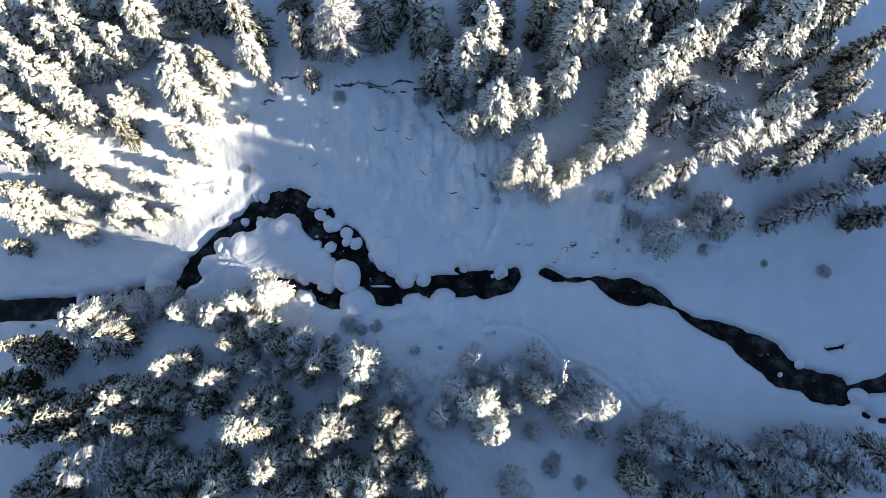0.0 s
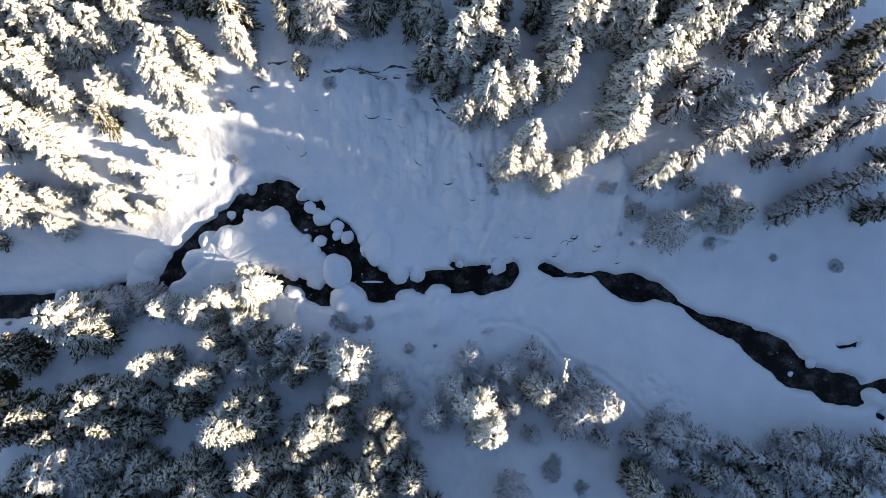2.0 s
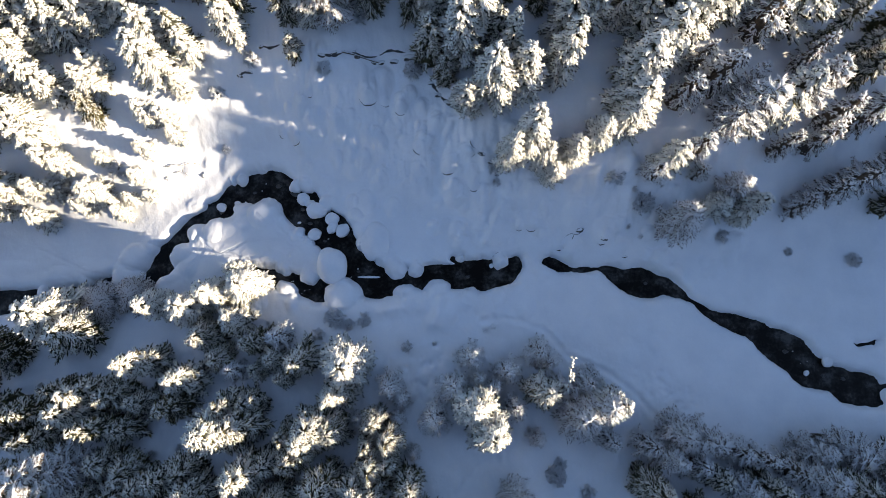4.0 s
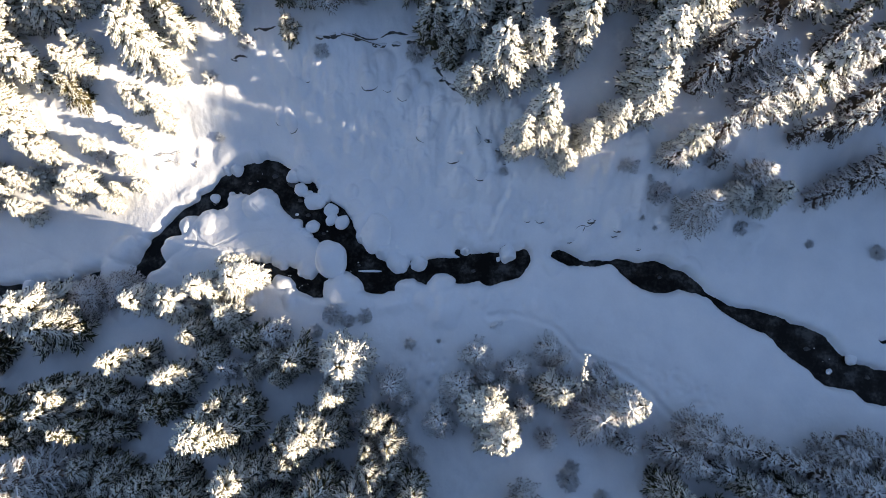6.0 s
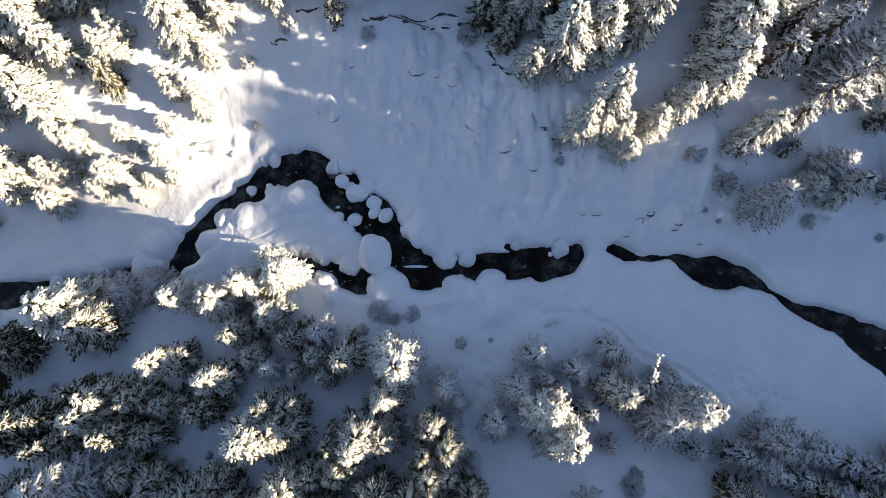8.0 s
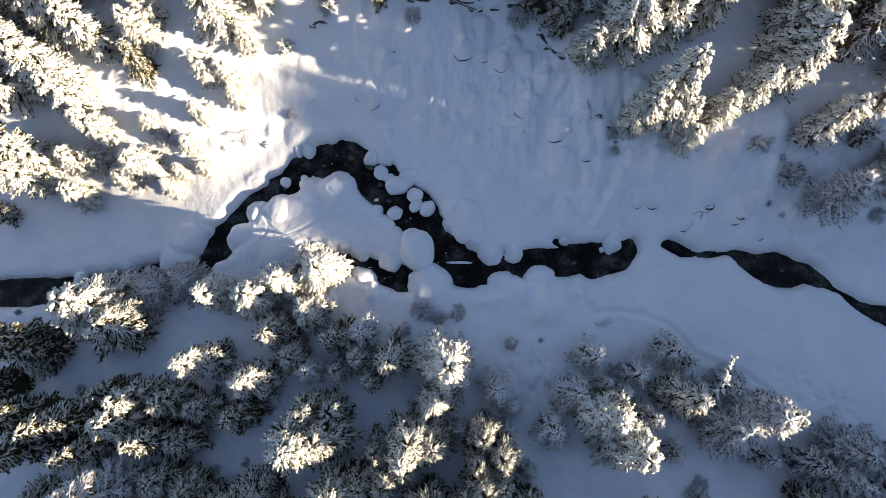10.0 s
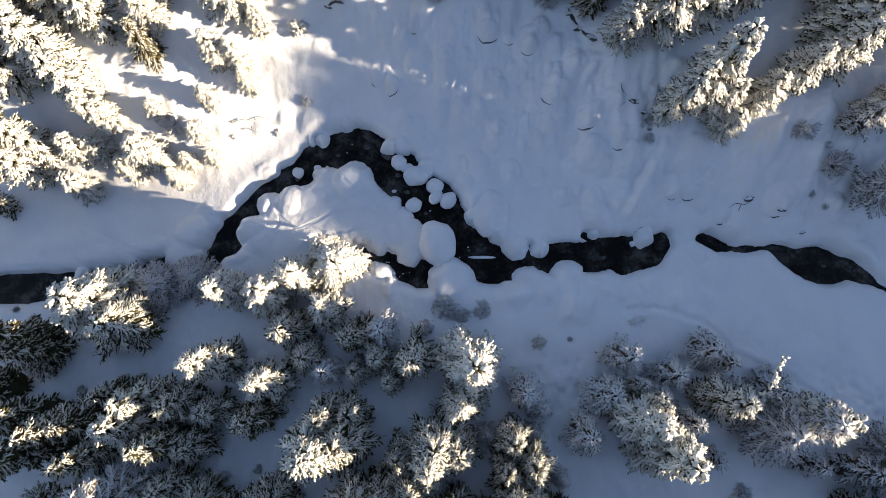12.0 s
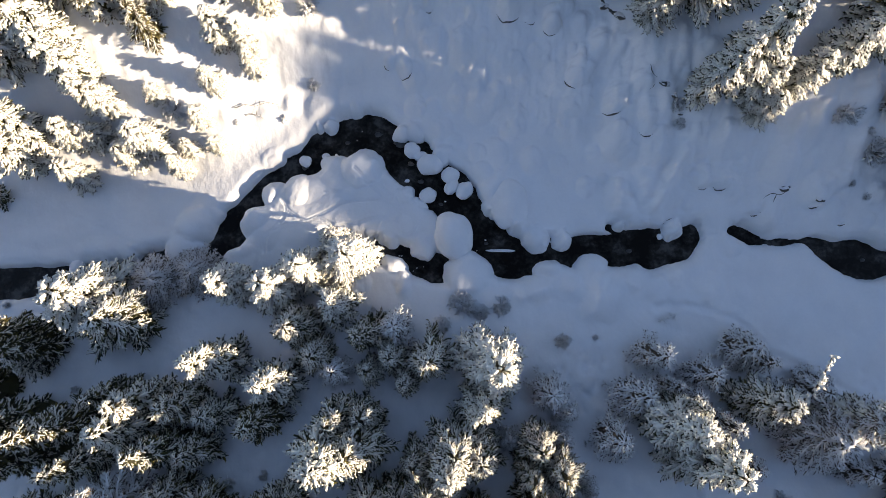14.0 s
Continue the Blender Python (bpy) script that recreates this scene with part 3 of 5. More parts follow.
def spruce(seed, h=8.0, r=2.2, snow=1.0, shape=0.85, bare=0.0, thick=1.0, gap=0.36, lush=3, core=0.5, feather=False):
    """Trunk, needle crown and snow load of a spruce, each as a soup."""
    rng = random.Random(seed)
    trunk, crown, load = Soup(), Soup(), Soup()
    sway = [(rng.uniform(-0.06, 0.06) * k, rng.uniform(-0.06, 0.06) * k) for k in range(5)]
    trunk.tube([(sway[k][0], sway[k][1], -0.6 + (h + 0.45) * k / 4) for k in range(5)], [0.17, 0.14, 0.10, 0.06, 0.015], 6)
    # inner needle mass as solid dark cones, so gaps look deeply shaded
    for k in range(9):
        lo, hi = 0.05 + 0.095 * k, 0.05 + 0.095 * (k + 1.6)
        q = [core * r * (1 - f) ** shape for f in (lo, min(hi, 0.97))]
        crown.tube([(0, 0, lo * h), (0, 0, min(hi, 0.97) * h)], [q[0], q[1] * 0.6], 9, 1.0, 0.3 * k)
    z = 0.5
    lobes = [rng.uniform(0.78, 1.2) for k in range(5)]
    while z < h - 0.12:
        up = z / h
        reach = r * (1 - up) ** shape * (0.92 + 0.13 * math.sin(z * 3 + seed)) + 0.10
        if up < 0.16:
            reach *= 0.55 + 2.8 * up
        count = max(4, round(4.0 + 3.4 * (1 - up)))
        a0 = rng.uniform(0, 6.28)
        for b in range(count):
            if rng.random() < 0.06 + bare:
                continue
            a = a0 + 6.283 * b / count + rng.uniform(-0.28, 0.28)
            L = reach * rng.uniform(0.66, 1.16) * lobes[int(a / 1.2566) % 5]
            zz = z + rng.uniform(-0.14, 0.14)
            rise, droop = rng.uniform(0.05, 0.28) + 0.5 * up, rng.uniform(0.35, 0.6)
            ca, sa = math.cos(a), math.sin(a)

            def at(t, drop=0.0, side=0.0):
                rad = L * t
                return (ca * rad - sa * side, sa * rad + ca * side, zz + L * (rise * t - droop * t * t) - drop)

            steps = (0.06, 0.5, 1.0)
            crown.tube([at(t, 0.03) for t in steps], [0.045, 0.055, 0.02], 3)
            if rng.random() < 0.92 * snow * (0.62 + 0.6 * up):
                w = (0.055 + 0.024 * L) * rng.uniform(0.7, 1.35) * thick
                st = [t + rng.uniform(-0.05, 0.05) for t in ((0.42, 0.62, 0.82, 1.02) if L > 0.7 else (0.3, 0.65, 1.04))]
                load.tube([at(t, -0.04 - 0.3 * w, rng.uniform(-0.04, 0.04)) for t in st], [w * 0.45, w * rng.uniform(0.7, 1.1), w * rng.uniform(0.7, 1.1), w * 0.35][:len(st)], 4, 0.75, rng.uniform(0, 1))
            fingers = max(2, int(L * (6.6 if feather else 7.4)))
            for k in range(fingers):
                for sgn in (-1, 1):
                    t = 0.22 + 0.76 * (k + rng.uniform(0.2, 0.8)) / fingers
                    ln = L * (0.42 - 0.24 * t) * rng.uniform(0.7, 1.25) + 0.12
                    fa = a + sgn * rng.uniform(0.42, 0.8)
                    p = at(t, 0.04)
                    d = turned(fa, rng.uniform(-0.3, 0.12) if feather else rng.uniform(-0.4, 0.05))
                    wide = rng.uniform(0.055, 0.1) * (1.0 if feather else 0.85)
                    crown.nub((p[0] + d[0] * ln * 0.5, p[1] + d[1] * ln * 0.5, p[2] + d[2] * ln * 0.5 - 0.05), d, ln * 0.62, wide, rng.uniform(0, 2))
                    for q in range(lush):
                        f = (q + rng.random()) / lush
                        s0 = (p[0] + d[0] * ln * f, p[1] + d[1] * ln * f, p[2] + d[2] * ln * f - 0.05)
                        crown.spike(s0, turned(fa + rng.choice((-1, 1)) * rng.uniform(0.2, 0.8), rng.uniform(-0.6, 0.0)), rng.uniform(0.12, 0.28), 0.06)
                    if rng.random() > (0.74 if feather else 0.78) * snow * (0.62 + 0.6 * up):
                        continue
                    w = rng.uniform(0.036, 0.06) * thick
                    f, half = rng.uniform(0.45, 0.6), ln * rng.uniform(0.42, 0.56)
                    load.nub((p[0] + d[0] * ln * f, p[1] + d[1] * ln * f, p[2] + d[2] * ln * f + w * 0.5 + 0.03), d, half, w, rng.uniform(0, 2))
                    for q in range(2 if feather else 1):
                        f = rng.uniform(0.35, 0.95)
                        e = turned(fa + rng.choice((-1, 1)) * rng.uniform(0.4, 0.8), rng.uniform(-0.2, 0.25))
                        s0 = (p[0] + d[0] * ln * f + e[0] * 0.07, p[1] + d[1] * ln * f + e[1] * 0.07, p[2] + d[2] * ln * f + 0.04)
                        load.nub(s0, e, rng.uniform(0.08, 0.15) * (1 if feather else 1.2), w * rng.uniform(0.55, 1.0) * (1 if feather else 1.4), rng.uniform(0, 2))
        z += rng.uniform(0.8, 1.2) * gap * (1.0 - 0.25 * up) * (1.5 if up < 0.3 else 1.0)
    load.tube([(0, 0, h - 0.55), (0.03, 0, h - 0.3), (0, 0.02, h - 0.05)], [0.10, 0.12, 0.03], 5)
    return trunk, crown, load


def larch(seed, h=8.0, r=2.3):
    """Trunk and frost-covered limbs of a leafless tree."""
    rng = random.Random(seed)
    trunk, twigs = Soup(), Soup()
    trunk.tube([(0, 0, -0.6), (0.05, 0, h * 0.4), (0, 0.05, h * 0.75), (0, 0, h)], [0.16, 0.12, 0.08, 0.03], 6)
    z = 0.1 * h
    while z < h * 0.97:
        up = z / h
        reach = r * (1 - up) ** 0.55 * min(1, 0.6 + 2 * up) + 0.2
        for b in range(rng.randint(2, 4)):
            a, L = rng.uniform(0, 6.283), reach * rng.uniform(0.6, 1.2)
            rise, bend = rng.uniform(0.15, 0.6), rng.uniform(-0.3, 0.3)

            def at(t):
                return (math.cos(a + bend * t) * L * t, math.sin(a + bend * t) * L * t, z + L * rise * t * (1 - 0.35 * t))

            twigs.tube([at(0.02), at(0.35), at(0.7), at(1.0)], [0.095, 0.09, 0.07, 0.03], 4, 1, 0.6)
            count = max(5, int(L * 4.4))
            for k in range(count):
                for sgn in (-1, 1):
                    t = 0.25 + 0.72 * (k + rng.uniform(0.1, 0.9)) / count
                    p = at(t)
                    ln = rng.uniform(0.4, 0.9) * (1.2 - 0.6 * t)
                    fa = a + bend * t + sgn * rng.uniform(0.4, 0.8)
                    d = turned(fa, rng.uniform(-0.05, 0.35))
                    twigs.spike(p, d, ln, 0.046)
                    for j in range(2):
                        f = rng.uniform(0.0, 0.7)
                        trunk.spike((p[0] + d[0] * ln * f, p[1] + d[1] * ln * f, p[2] + d[2] * ln * f - 0.14), turned(fa + rng.uniform(-1.0, 1.0), rng.uniform(-0.5, 0.0)), rng.uniform(0.2, 0.4), 0.04)
                    for j in range(2):
                        f = rng.uniform(0.25, 0.9)
                        s = tuple(p[i] + d[i] * ln * f for i in range(3))
                        twigs.spike(s, turned(fa + rng.choice((-1, 1)) * rng.uniform(0.3, 0.8), rng.uniform(-0.1, 0.4)), rng.uniform(0.16, 0.36), 0.032)
        z += rng.uniform(0.16, 0.24)
    return trunk, twigs


def rimed_larch(seed, h=4.7, r=1.75):
    """Trunk, dark inner twigs and rime-coated drooping limbs of a young larch."""
    rng = random.Random(seed)
    trunk, inner, limbs = Soup(), Soup(), Soup()
    trunk.tube([(0, 0, -0.5), (0.03, 0, h * 0.5), (0, 0, h)], [0.10, 0.07, 0.02], 6)
    # solid dark cones stand for inner twigs and the shade among them
    for k in range(7):
        lo, hi = 0.08 + 0.11 * k, min(0.96, 0.08 + 0.11 * (k + 1.6))
        inner.tube([(0, 0, lo * h), (0, 0, hi * h)], [0.52 * r * (1 - lo) ** 0.62, 0.28 * r * (1 - hi) ** 0.62], 9, 1.0, 0.4 * k)
    z = 0.12 * h
    lobes = [rng.uniform(0.8, 1.2) for k in range(5)]
    while z < h * 0.98:
        up = z / h
        reach = r * (1 - up) ** 0.62 * min(1, 0.7 + 1.6 * up) + 0.16
        count = 6 if up < 0.7 else 5
        a0 = rng.uniform(0, 6.28)
        for b in range(count):
            a = a0 + 6.283 * b / count + rng.uniform(-0.35, 0.35)
            L = reach * rng.uniform(0.7, 1.12) * lobes[int(a / 1.2566) % 5]
            rise, droop, bend, zz = rng.uniform(0.35, 0.6) + 0.5 * up, rng.uniform(0.55, 0.8), rng.uniform(-0.3, 0.3), z + rng.uniform(-0.1, 0.1)

            def at(t, drop=0.0):
                return (math.cos(a + bend * t) * L * t, math.sin(a + bend * t) * L * t, zz + L * (rise * t - droop * t * t) - drop)

            limbs.tube([at(0.05), at(0.4), at(0.75), at(1.0)], [0.05, 0.078, 0.066, 0.03], 4, 0.9, 0.5)
            steps = max(2, int(L * 3.2))
            for k in range(steps):
                for sgn in (-1, 1):
                    t = 0.24 + 0.72 * (k + rng.uniform(0.15, 0.85)) / steps
                    p, ln = at(t), (0.18 + 0.26 * L * (1.1 - t)) * rng.uniform(0.7, 1.25)
                    fa = a + bend * t + sgn * rng.uniform(0.45, 0.85)
                    d = turned(fa, rng.uniform(-0.35, 0.2))
                    end = tuple(p[i] + d[i] * ln for i in range(3))
                    limbs.tube([p, end], [0.052, 0.03], 3, 0.9, rng.uniform(0, 2))
                    for q in range(2):
                        f = rng.uniform(0.35, 0.95)
                        limbs.spike(tuple(p[i] + d[i] * ln * f for i in range(3)), turned(fa + rng.choice((-1, 1)) * rng.uniform(0.4, 0.9), rng.uniform(-0.3, 0.3)), rng.uniform(0.1, 0.2), 0.04)
                    for q in range(2):
                        f = rng.uniform(0.0, 0.5)
                        inner.spike((p[0] + d[0] * ln * f, p[1] + d[1] * ln * f, p[2] + d[2] * ln * f - 0.1), turned(fa + rng.uniform(-0.9, 0.9), rng.uniform(-0.8, -0.2)), rng.uniform(0.12, 0.24), 0.045)
        z += rng.uniform(0.33, 0.46)
    return trunk, inner, limbs


def shrub(seed, r=0.8):
    """A low round bush: a dense net of rimed twigs with a few lumps of snow."""
    rng = random.Random(seed)
    twigs, load = Soup(), Soup()
    for k in range(110):
        a, tilt = rng.uniform(0, 6.283), math.asin(rng.uniform(0.05, 0.98))
        L = r * rng.uniform(0.72, 1.02)
        d = turned(a, tilt)
        pts = [(d[0] * L * t, d[1] * L * t, d[2] * L * (t - 0.3 * t * t) * 1.15 - 0.1) for t in (0.05, 0.5, 1.0)]
        twigs.tube(pts, [0.022, 0.03, 0.018], 3, 1, 0.5)
        for j in range(6):
            t = rng.uniform(0.5, 1.0)
            p = tuple(c * t for c in pts[2])
            twigs.spike(p, turned(a + rng.uniform(-1.6, 1.6), rng.uniform(-0.4, 0.7)), rng.uniform(0.14, 0.28) * r, 0.03)
        if rng.random() < 0.22:
            t = rng.uniform(0.6, 0.95)
            p = tuple(c * t for c in pts[2])
            w = rng.uniform(0.04, 0.08) * (0.5 + 0.5 * r)
            load.tube([(p[0] - w, p[1], p[2] + 0.02), (p[0], p[1], p[2] + 0.04), (p[0] + d[0] * w * 2, p[1] + d[1] * w * 2, p[2] + 0.03)], [w * 0.5, w, w * 0.4], 4, 0.8)
    return twigs, load


def thing(name, soups, label, category):
    """An empty with one mesh for each named soup; it serves as the pattern for copies."""
    top = new(name)
    piece = top
    for part_name, soup, mat in soups:
        piece = mesh_object(part_name, soup.v, soup.f, mat, piece if part_name == "snow_load" else top, smooth=mat is not NEEDLES)
        if part_name == "snow_load":
            piece["kind"] = "stuff"
    return tagged(top, label, category)


def spruce_thing(seed, label, **kw):
    t, c, s = spruce(seed, **kw)
    return thing("spruce_tree", (("trunk", t, BARK), ("crown", c, NEEDLES), ("snow_load", s, LOAD)), label, "spruce tree")


HEAVY = [spruce_thing(k, "spruce tree with heavy clumps of snow on drooping branches", snow=1.9, thick=1.75, lush=1, core=0.32, shape=s) for k, s in ((1, 0.52), (2, 0.62), (3, 0.46))]
PATCHY = [spruce_thing(k, "spruce tree with clumps of snow and olive needles showing between them", snow=1.15, thick=1.4, lush=2, core=0.4, shape=s) for k, s in ((51, 0.52), (52, 0.6))]
LIGHT = [spruce_thing(k, "dark green spruce tree with patches of snow on its branches", snow=0.62, thick=0.95, lush=1, core=0.55, shape=s) for k, s in ((4, 0.6), (5, 0.5))]
FROSTY = [spruce_thing(k, "young spruce tree with thin snow along every branch", snow=1.02, thick=0.94, gap=0.42, lush=1, core=0.48, shape=s, bare=0.08, feather=True) for k, s in ((6, 0.45), (7, 0.58), (8, 0.5))]
YOUNG = [spruce_thing(k, "small young spruce tree with snow along every branch", h=4.5, r=1.6, snow=1.2, thick=0.82, gap=0.34, lush=1, core=0.5, shape=s, bare=0.05, feather=True) for k, s in ((31, 0.5), (32, 0.42), (33, 0.6))]
BARE = [thing("larch_tree", (("trunk", t, BARK), ("crown", c, FROST)), "leafless larch tree with twigs white with frost", "larch tree") for t, c in (larch(11), larch(12))]
BUSH = [thing("shrub", (("crown", t, FROST), ("snow_load", s, CLUMP)), "low round shrub of frosted twigs standing in deep snow", "shrub") for t, s in (shrub(21), shrub(22))]
RIMED = [thing("larch_tree", (("trunk", t, BARK), ("inner_crown", c, BARK), ("crown", l, RIME)), "young larch tree with drooping limbs coated in grey rime", "larch tree") for t, c, l in (rimed_larch(41), rimed_larch(42), rimed_larch(43))]
THICKET = [thing("thicket", (("trunk", t, BARK), ("crown", c, TWIG)), "leafless grey-brown thicket with a little frost by the stream", "thicket") for t, c in (larch(13),)]
USED = set()
placing = random.Random(77)


def plant(pattern, x, y, h, r):
    """Stands a tree of height h and crown radius r on the snow."""
    z = float(land(np.array(float(x)), np.array(float(y))))
    if pattern is FROSTY and r < 1.85 and h < 6.6:
        pattern = YOUNG
    kind = {id(YOUNG): (1.75, 4.7), id(RIMED): (1.5, 4.7), id(THICKET): (2.3, 8.0), id(HEAVY): (2.2, 8.0), id(PATCHY): (2.2, 8.0), id(LIGHT): (2.2, 8.0), id(FROSTY): (2.2, 8.0), id(BARE): (2.3, 8.0), id(BUSH): (0.86, 0.68)}[id(pattern)]
    m = pose(x, y, z - 0.05, placing.uniform(-2.5, 2.5), placing.uniform(-2.5, 2.5), placing.uniform(0, 360)) @ Matrix.Diagonal((r / kind[0], r / kind[0], h / kind[1], 1))
    ob = placing.choice(pattern)
    group = {id(BUSH): "shrubs in the snow", id(BARE): "larches by the stream", id(RIMED): "young rimed larches", id(THICKET): "thickets by the stream"}.get(id(pattern), "spruces of the valley forest")
    if ob.name in USED:
        ob = copy_thing(ob, m @ Matrix.Diagonal((1 / ob.scale.x, 1 / ob.scale.y, 1 / ob.scale.z, 1)))
    else:
        USED.add(ob.name)
        ob.matrix_basis = m
    ob["group"] = group
    return ob


# ---- where the trees stand: kind, x, y, height, crown radius ----
def plant_north_west():
    for spot in [(-44.7, 32.8, 6.9, 2.0), (-40.5, 30.5, 7.5, 2.3), (-37.4, 31.2, 7.7, 2.0), (-36.8, 29.1, 6.2, 2.0), (-34.2, 30.2, 6.5, 1.9), (-33.9, 25.9, 4.3, 1.5), (-39.3, 28.5, 5.0, 1.3), (-30.7, 32.3, 7.7, 2.2), (-32.1, 31.1, 5.2, 1.3), (-27.8, 28.5, 6.0, 1.9), (-24.7, 27.3, 4.7, 1.4), (-27.8, 25.5, 7.3, 2.2), (-26.0, 24.0, 3.9, 1.2), (-34.4, 24.1, 5.2, 1.4), (-29.6, 21.8, 4.7, 1.6), (-46.5, 29.6, 7.0, 1.9), (-42.4, 27.3, 8.0, 2.3), (-45.1, 26.8, 7.7, 2.1), (-41.9, 25.5, 7.5, 2.1), (-38.7, 23.8, 7.6, 2.1), (-45.3, 23.3, 7.7, 2.1)]:
        plant(HEAVY, *spot)
    for spot in [(-25.2, 28.5, 5.6, 1.7)]:
        plant(FROSTY, *spot)
    for spot in [(-35.3, 22.3, 4.3, 1.5)]:
        plant(LIGHT, *spot)


def plant_north_west_bank():
    for spot in [(-42.8, 21.5, 7.9, 2.3), (-41.7, 19.3, 6.4, 1.9), (-40.4, 17.3, 5.4, 1.6), (-47.4, 20.5, 7.8, 2.1), (-48.1, 13.4, 7.7, 2.3), (-46.4, 15.0, 7.6, 2.1), (-42.8, 15.0, 5.0, 1.5), (-41.4, 14.9, 4.0, 1.3), (-43.5, 11.9, 4.1, 1.4), (-36.7, 14.6, 5.2, 1.9), (-35.9, 18.0, 2.6, 1.1), (-38.8, 13.5, 3.5, 1.3), (-42.0, 33.7, 7.7, 2.0), (-46.4, 31.1, 9.0, 2.3), (-46.9, 25.9, 8.9, 2.3), (-49.4, 20.7, 9.0, 2.3), (-39.4, 34.2, 8.4, 2.3), (-35.0, 35.5, 8.0, 2.3)]:
        plant(HEAVY, *spot)
    for spot in [(-47.7, 15.5, 8.7, 2.5)]:
        plant(LIGHT, *spot)
    for spot in [(-34.9, 17.3, 1.5, 1.3), (-19.0, 27.3, 1.4, 1.1), (-23.1, 24.5, 1.4, 1.1)]:
        plant(BUSH, *spot)
    for spot in [(-26.4, 33.8, 6.0, 1.4), (-24.2, 33.5, 6.9, 1.9), (-35.2, 34.4, 6.3, 1.8), (-51.6, 10.5, 4.0, 1.4), (-28.3, 35.1, 7.7, 2.3)]:
        plant(FROSTY, *spot)


def plant_north():
    for spot in [(-20.4, 31.7, 9.0, 2.2), (-14.9, 31.1, 7.0, 1.6), (-14.4, 27.6, 4.0, 1.3), (-8.9, 32.9, 7.0, 1.9), (-6.3, 32.3, 7.5, 2.0), (-2.6, 31.6, 8.0, 1.9), (0.3, 29.8, 5.5, 1.4), (-0.7, 26.9, 7.0, 2.2), (0.9, 24.8, 5.0, 1.6), (5.7, 26.8, 6.0, 1.7), (6.3, 31.5, 7.0, 1.9), (9.5, 30.4, 7.0, 1.7)]:
        plant(FROSTY, *spot)
    for spot in [(-20.3, 29.3, 6.5, 1.9), (-12.3, 30.8, 7.0, 2.0), (-0.8, 31.1, 8.0, 2.0), (3.9, 28.5, 9.5, 2.4), (2.5, 26.9, 8.5, 2.7), (6.8, 25.6, 8.0, 1.4), (5.3, 22.9, 7.5, 2.5), (8.2, 23.0, 7.5, 2.5), (2.9, 21.7, 4.5, 1.5), (11.9, 27.6, 9.0, 1.9), (12.3, 29.4, 9.5, 2.3), (14.1, 28.4, 9.0, 2.0), (11.5, 24.2, 9.0, 1.9), (17.0, 29.1, 8.4, 2.0), (18.7, 27.7, 7.8, 2.0)]:
        plant(HEAVY, *spot)
    for spot in [(-10.0, 30.8, 9.5, 2.6)]:
        plant(BARE, *spot)


def plant_north_east():
    for spot in [(22.8, 27.0, 8.4, 2.4), (20.5, 24.9, 8.5, 2.4), (18.7, 23.2, 8.0, 2.8), (17.9, 20.3, 7.0, 2.5), (17.7, 18.9, 6.5, 2.2), (15.4, 18.1, 5.5, 1.9), (13.2, 16.9, 4.5, 1.5), (11.3, 15.1, 3.5, 1.3), (6.9, 16.6, 7.6, 1.7), (8.6, 17.6, 8.6, 2.0), (10.3, 16.5, 4.6, 1.4), (26.2, 29.1, 7.8, 2.2), (32.8, 28.7, 9.8, 3.0), (31.3, 20.5, 8.6, 2.4)]:
        plant(HEAVY, *spot)
    for spot in [(19.3, 25.9, 5.2, 2.2), (33.5, 31.0, 7.0, 2.9), (36.7, 27.0, 7.0, 1.3), (25.3, 28.3, 5.2, 1.4)]:
        plant(FROSTY, *spot)
    for spot in [(33.5, 21.2, 9.5, 2.0), (27.8, 19.1, 9.0, 2.4), (27.7, 21.6, 7.0, 1.3)]:
        plant(BARE, *spot)
    for spot in [(25.9, 22.6, 6.5, 1.9), (23.0, 21.6, 5.2, 1.8), (24.3, 24.6, 5.2, 1.1), (34.8, 24.9, 5.7, 1.3), (30.1, 27.9, 6.1, 2.2)]:
        plant(RIMED, *spot)


def plant_east():
    for spot in [(42.4, 28.6, 7.0, 1.8), (39.9, 25.6, 6.1, 1.3), (40.5, 23.8, 6.8, 1.4), (40.9, 25.8, 7.0, 1.7), (43.8, 21.2, 7.0, 1.8), (46.9, 12.7, 7.0, 1.7)]:
        plant(FROSTY, *spot)
    for spot in [(22.5, 16.0, 5.0, 1.7), (31.0, 11.8, 6.0, 1.7), (28.1, 12.1, 4.0, 1.8)]:
        plant(HEAVY, *spot)
    for spot in [(24.2, 10.4, 6.5, 2.2), (28.7, 13.6, 5.5, 1.6), (41.9, 14.9, 8.0, 1.8)]:
        plant(BARE, *spot)
    for spot in [(30.3, 9.7, 1.1, 1.0), (21.0, 12.7, 2.3, 1.4), (17.8, 15.2, 1.5, 1.4), (20.0, 13.9, 0.6, 0.5), (44.6, 7.2, 1.3, 1.0), (37.7, 8.2, 0.7, 0.6)]:
        plant(BUSH, *spot)
    for spot in [(24.9, 16.9, 4.8, 1.4), (33.3, 17.3, 5.2, 1.2), (36.7, 17.7, 5.7, 1.4), (40.5, 19.8, 6.8, 1.7), (38.9, 13.3, 5.7, 1.6), (40.7, 14.1, 7.0, 1.7), (37.1, 12.2, 4.5, 1.4), (37.6, 19.7, 6.1, 1.6), (25.9, 15.1, 3.0, 1.0), (21.3, 15.3, 3.5, 1.6), (41.7, 20.2, 7.0, 1.6)]:
        plant(RIMED, *spot)


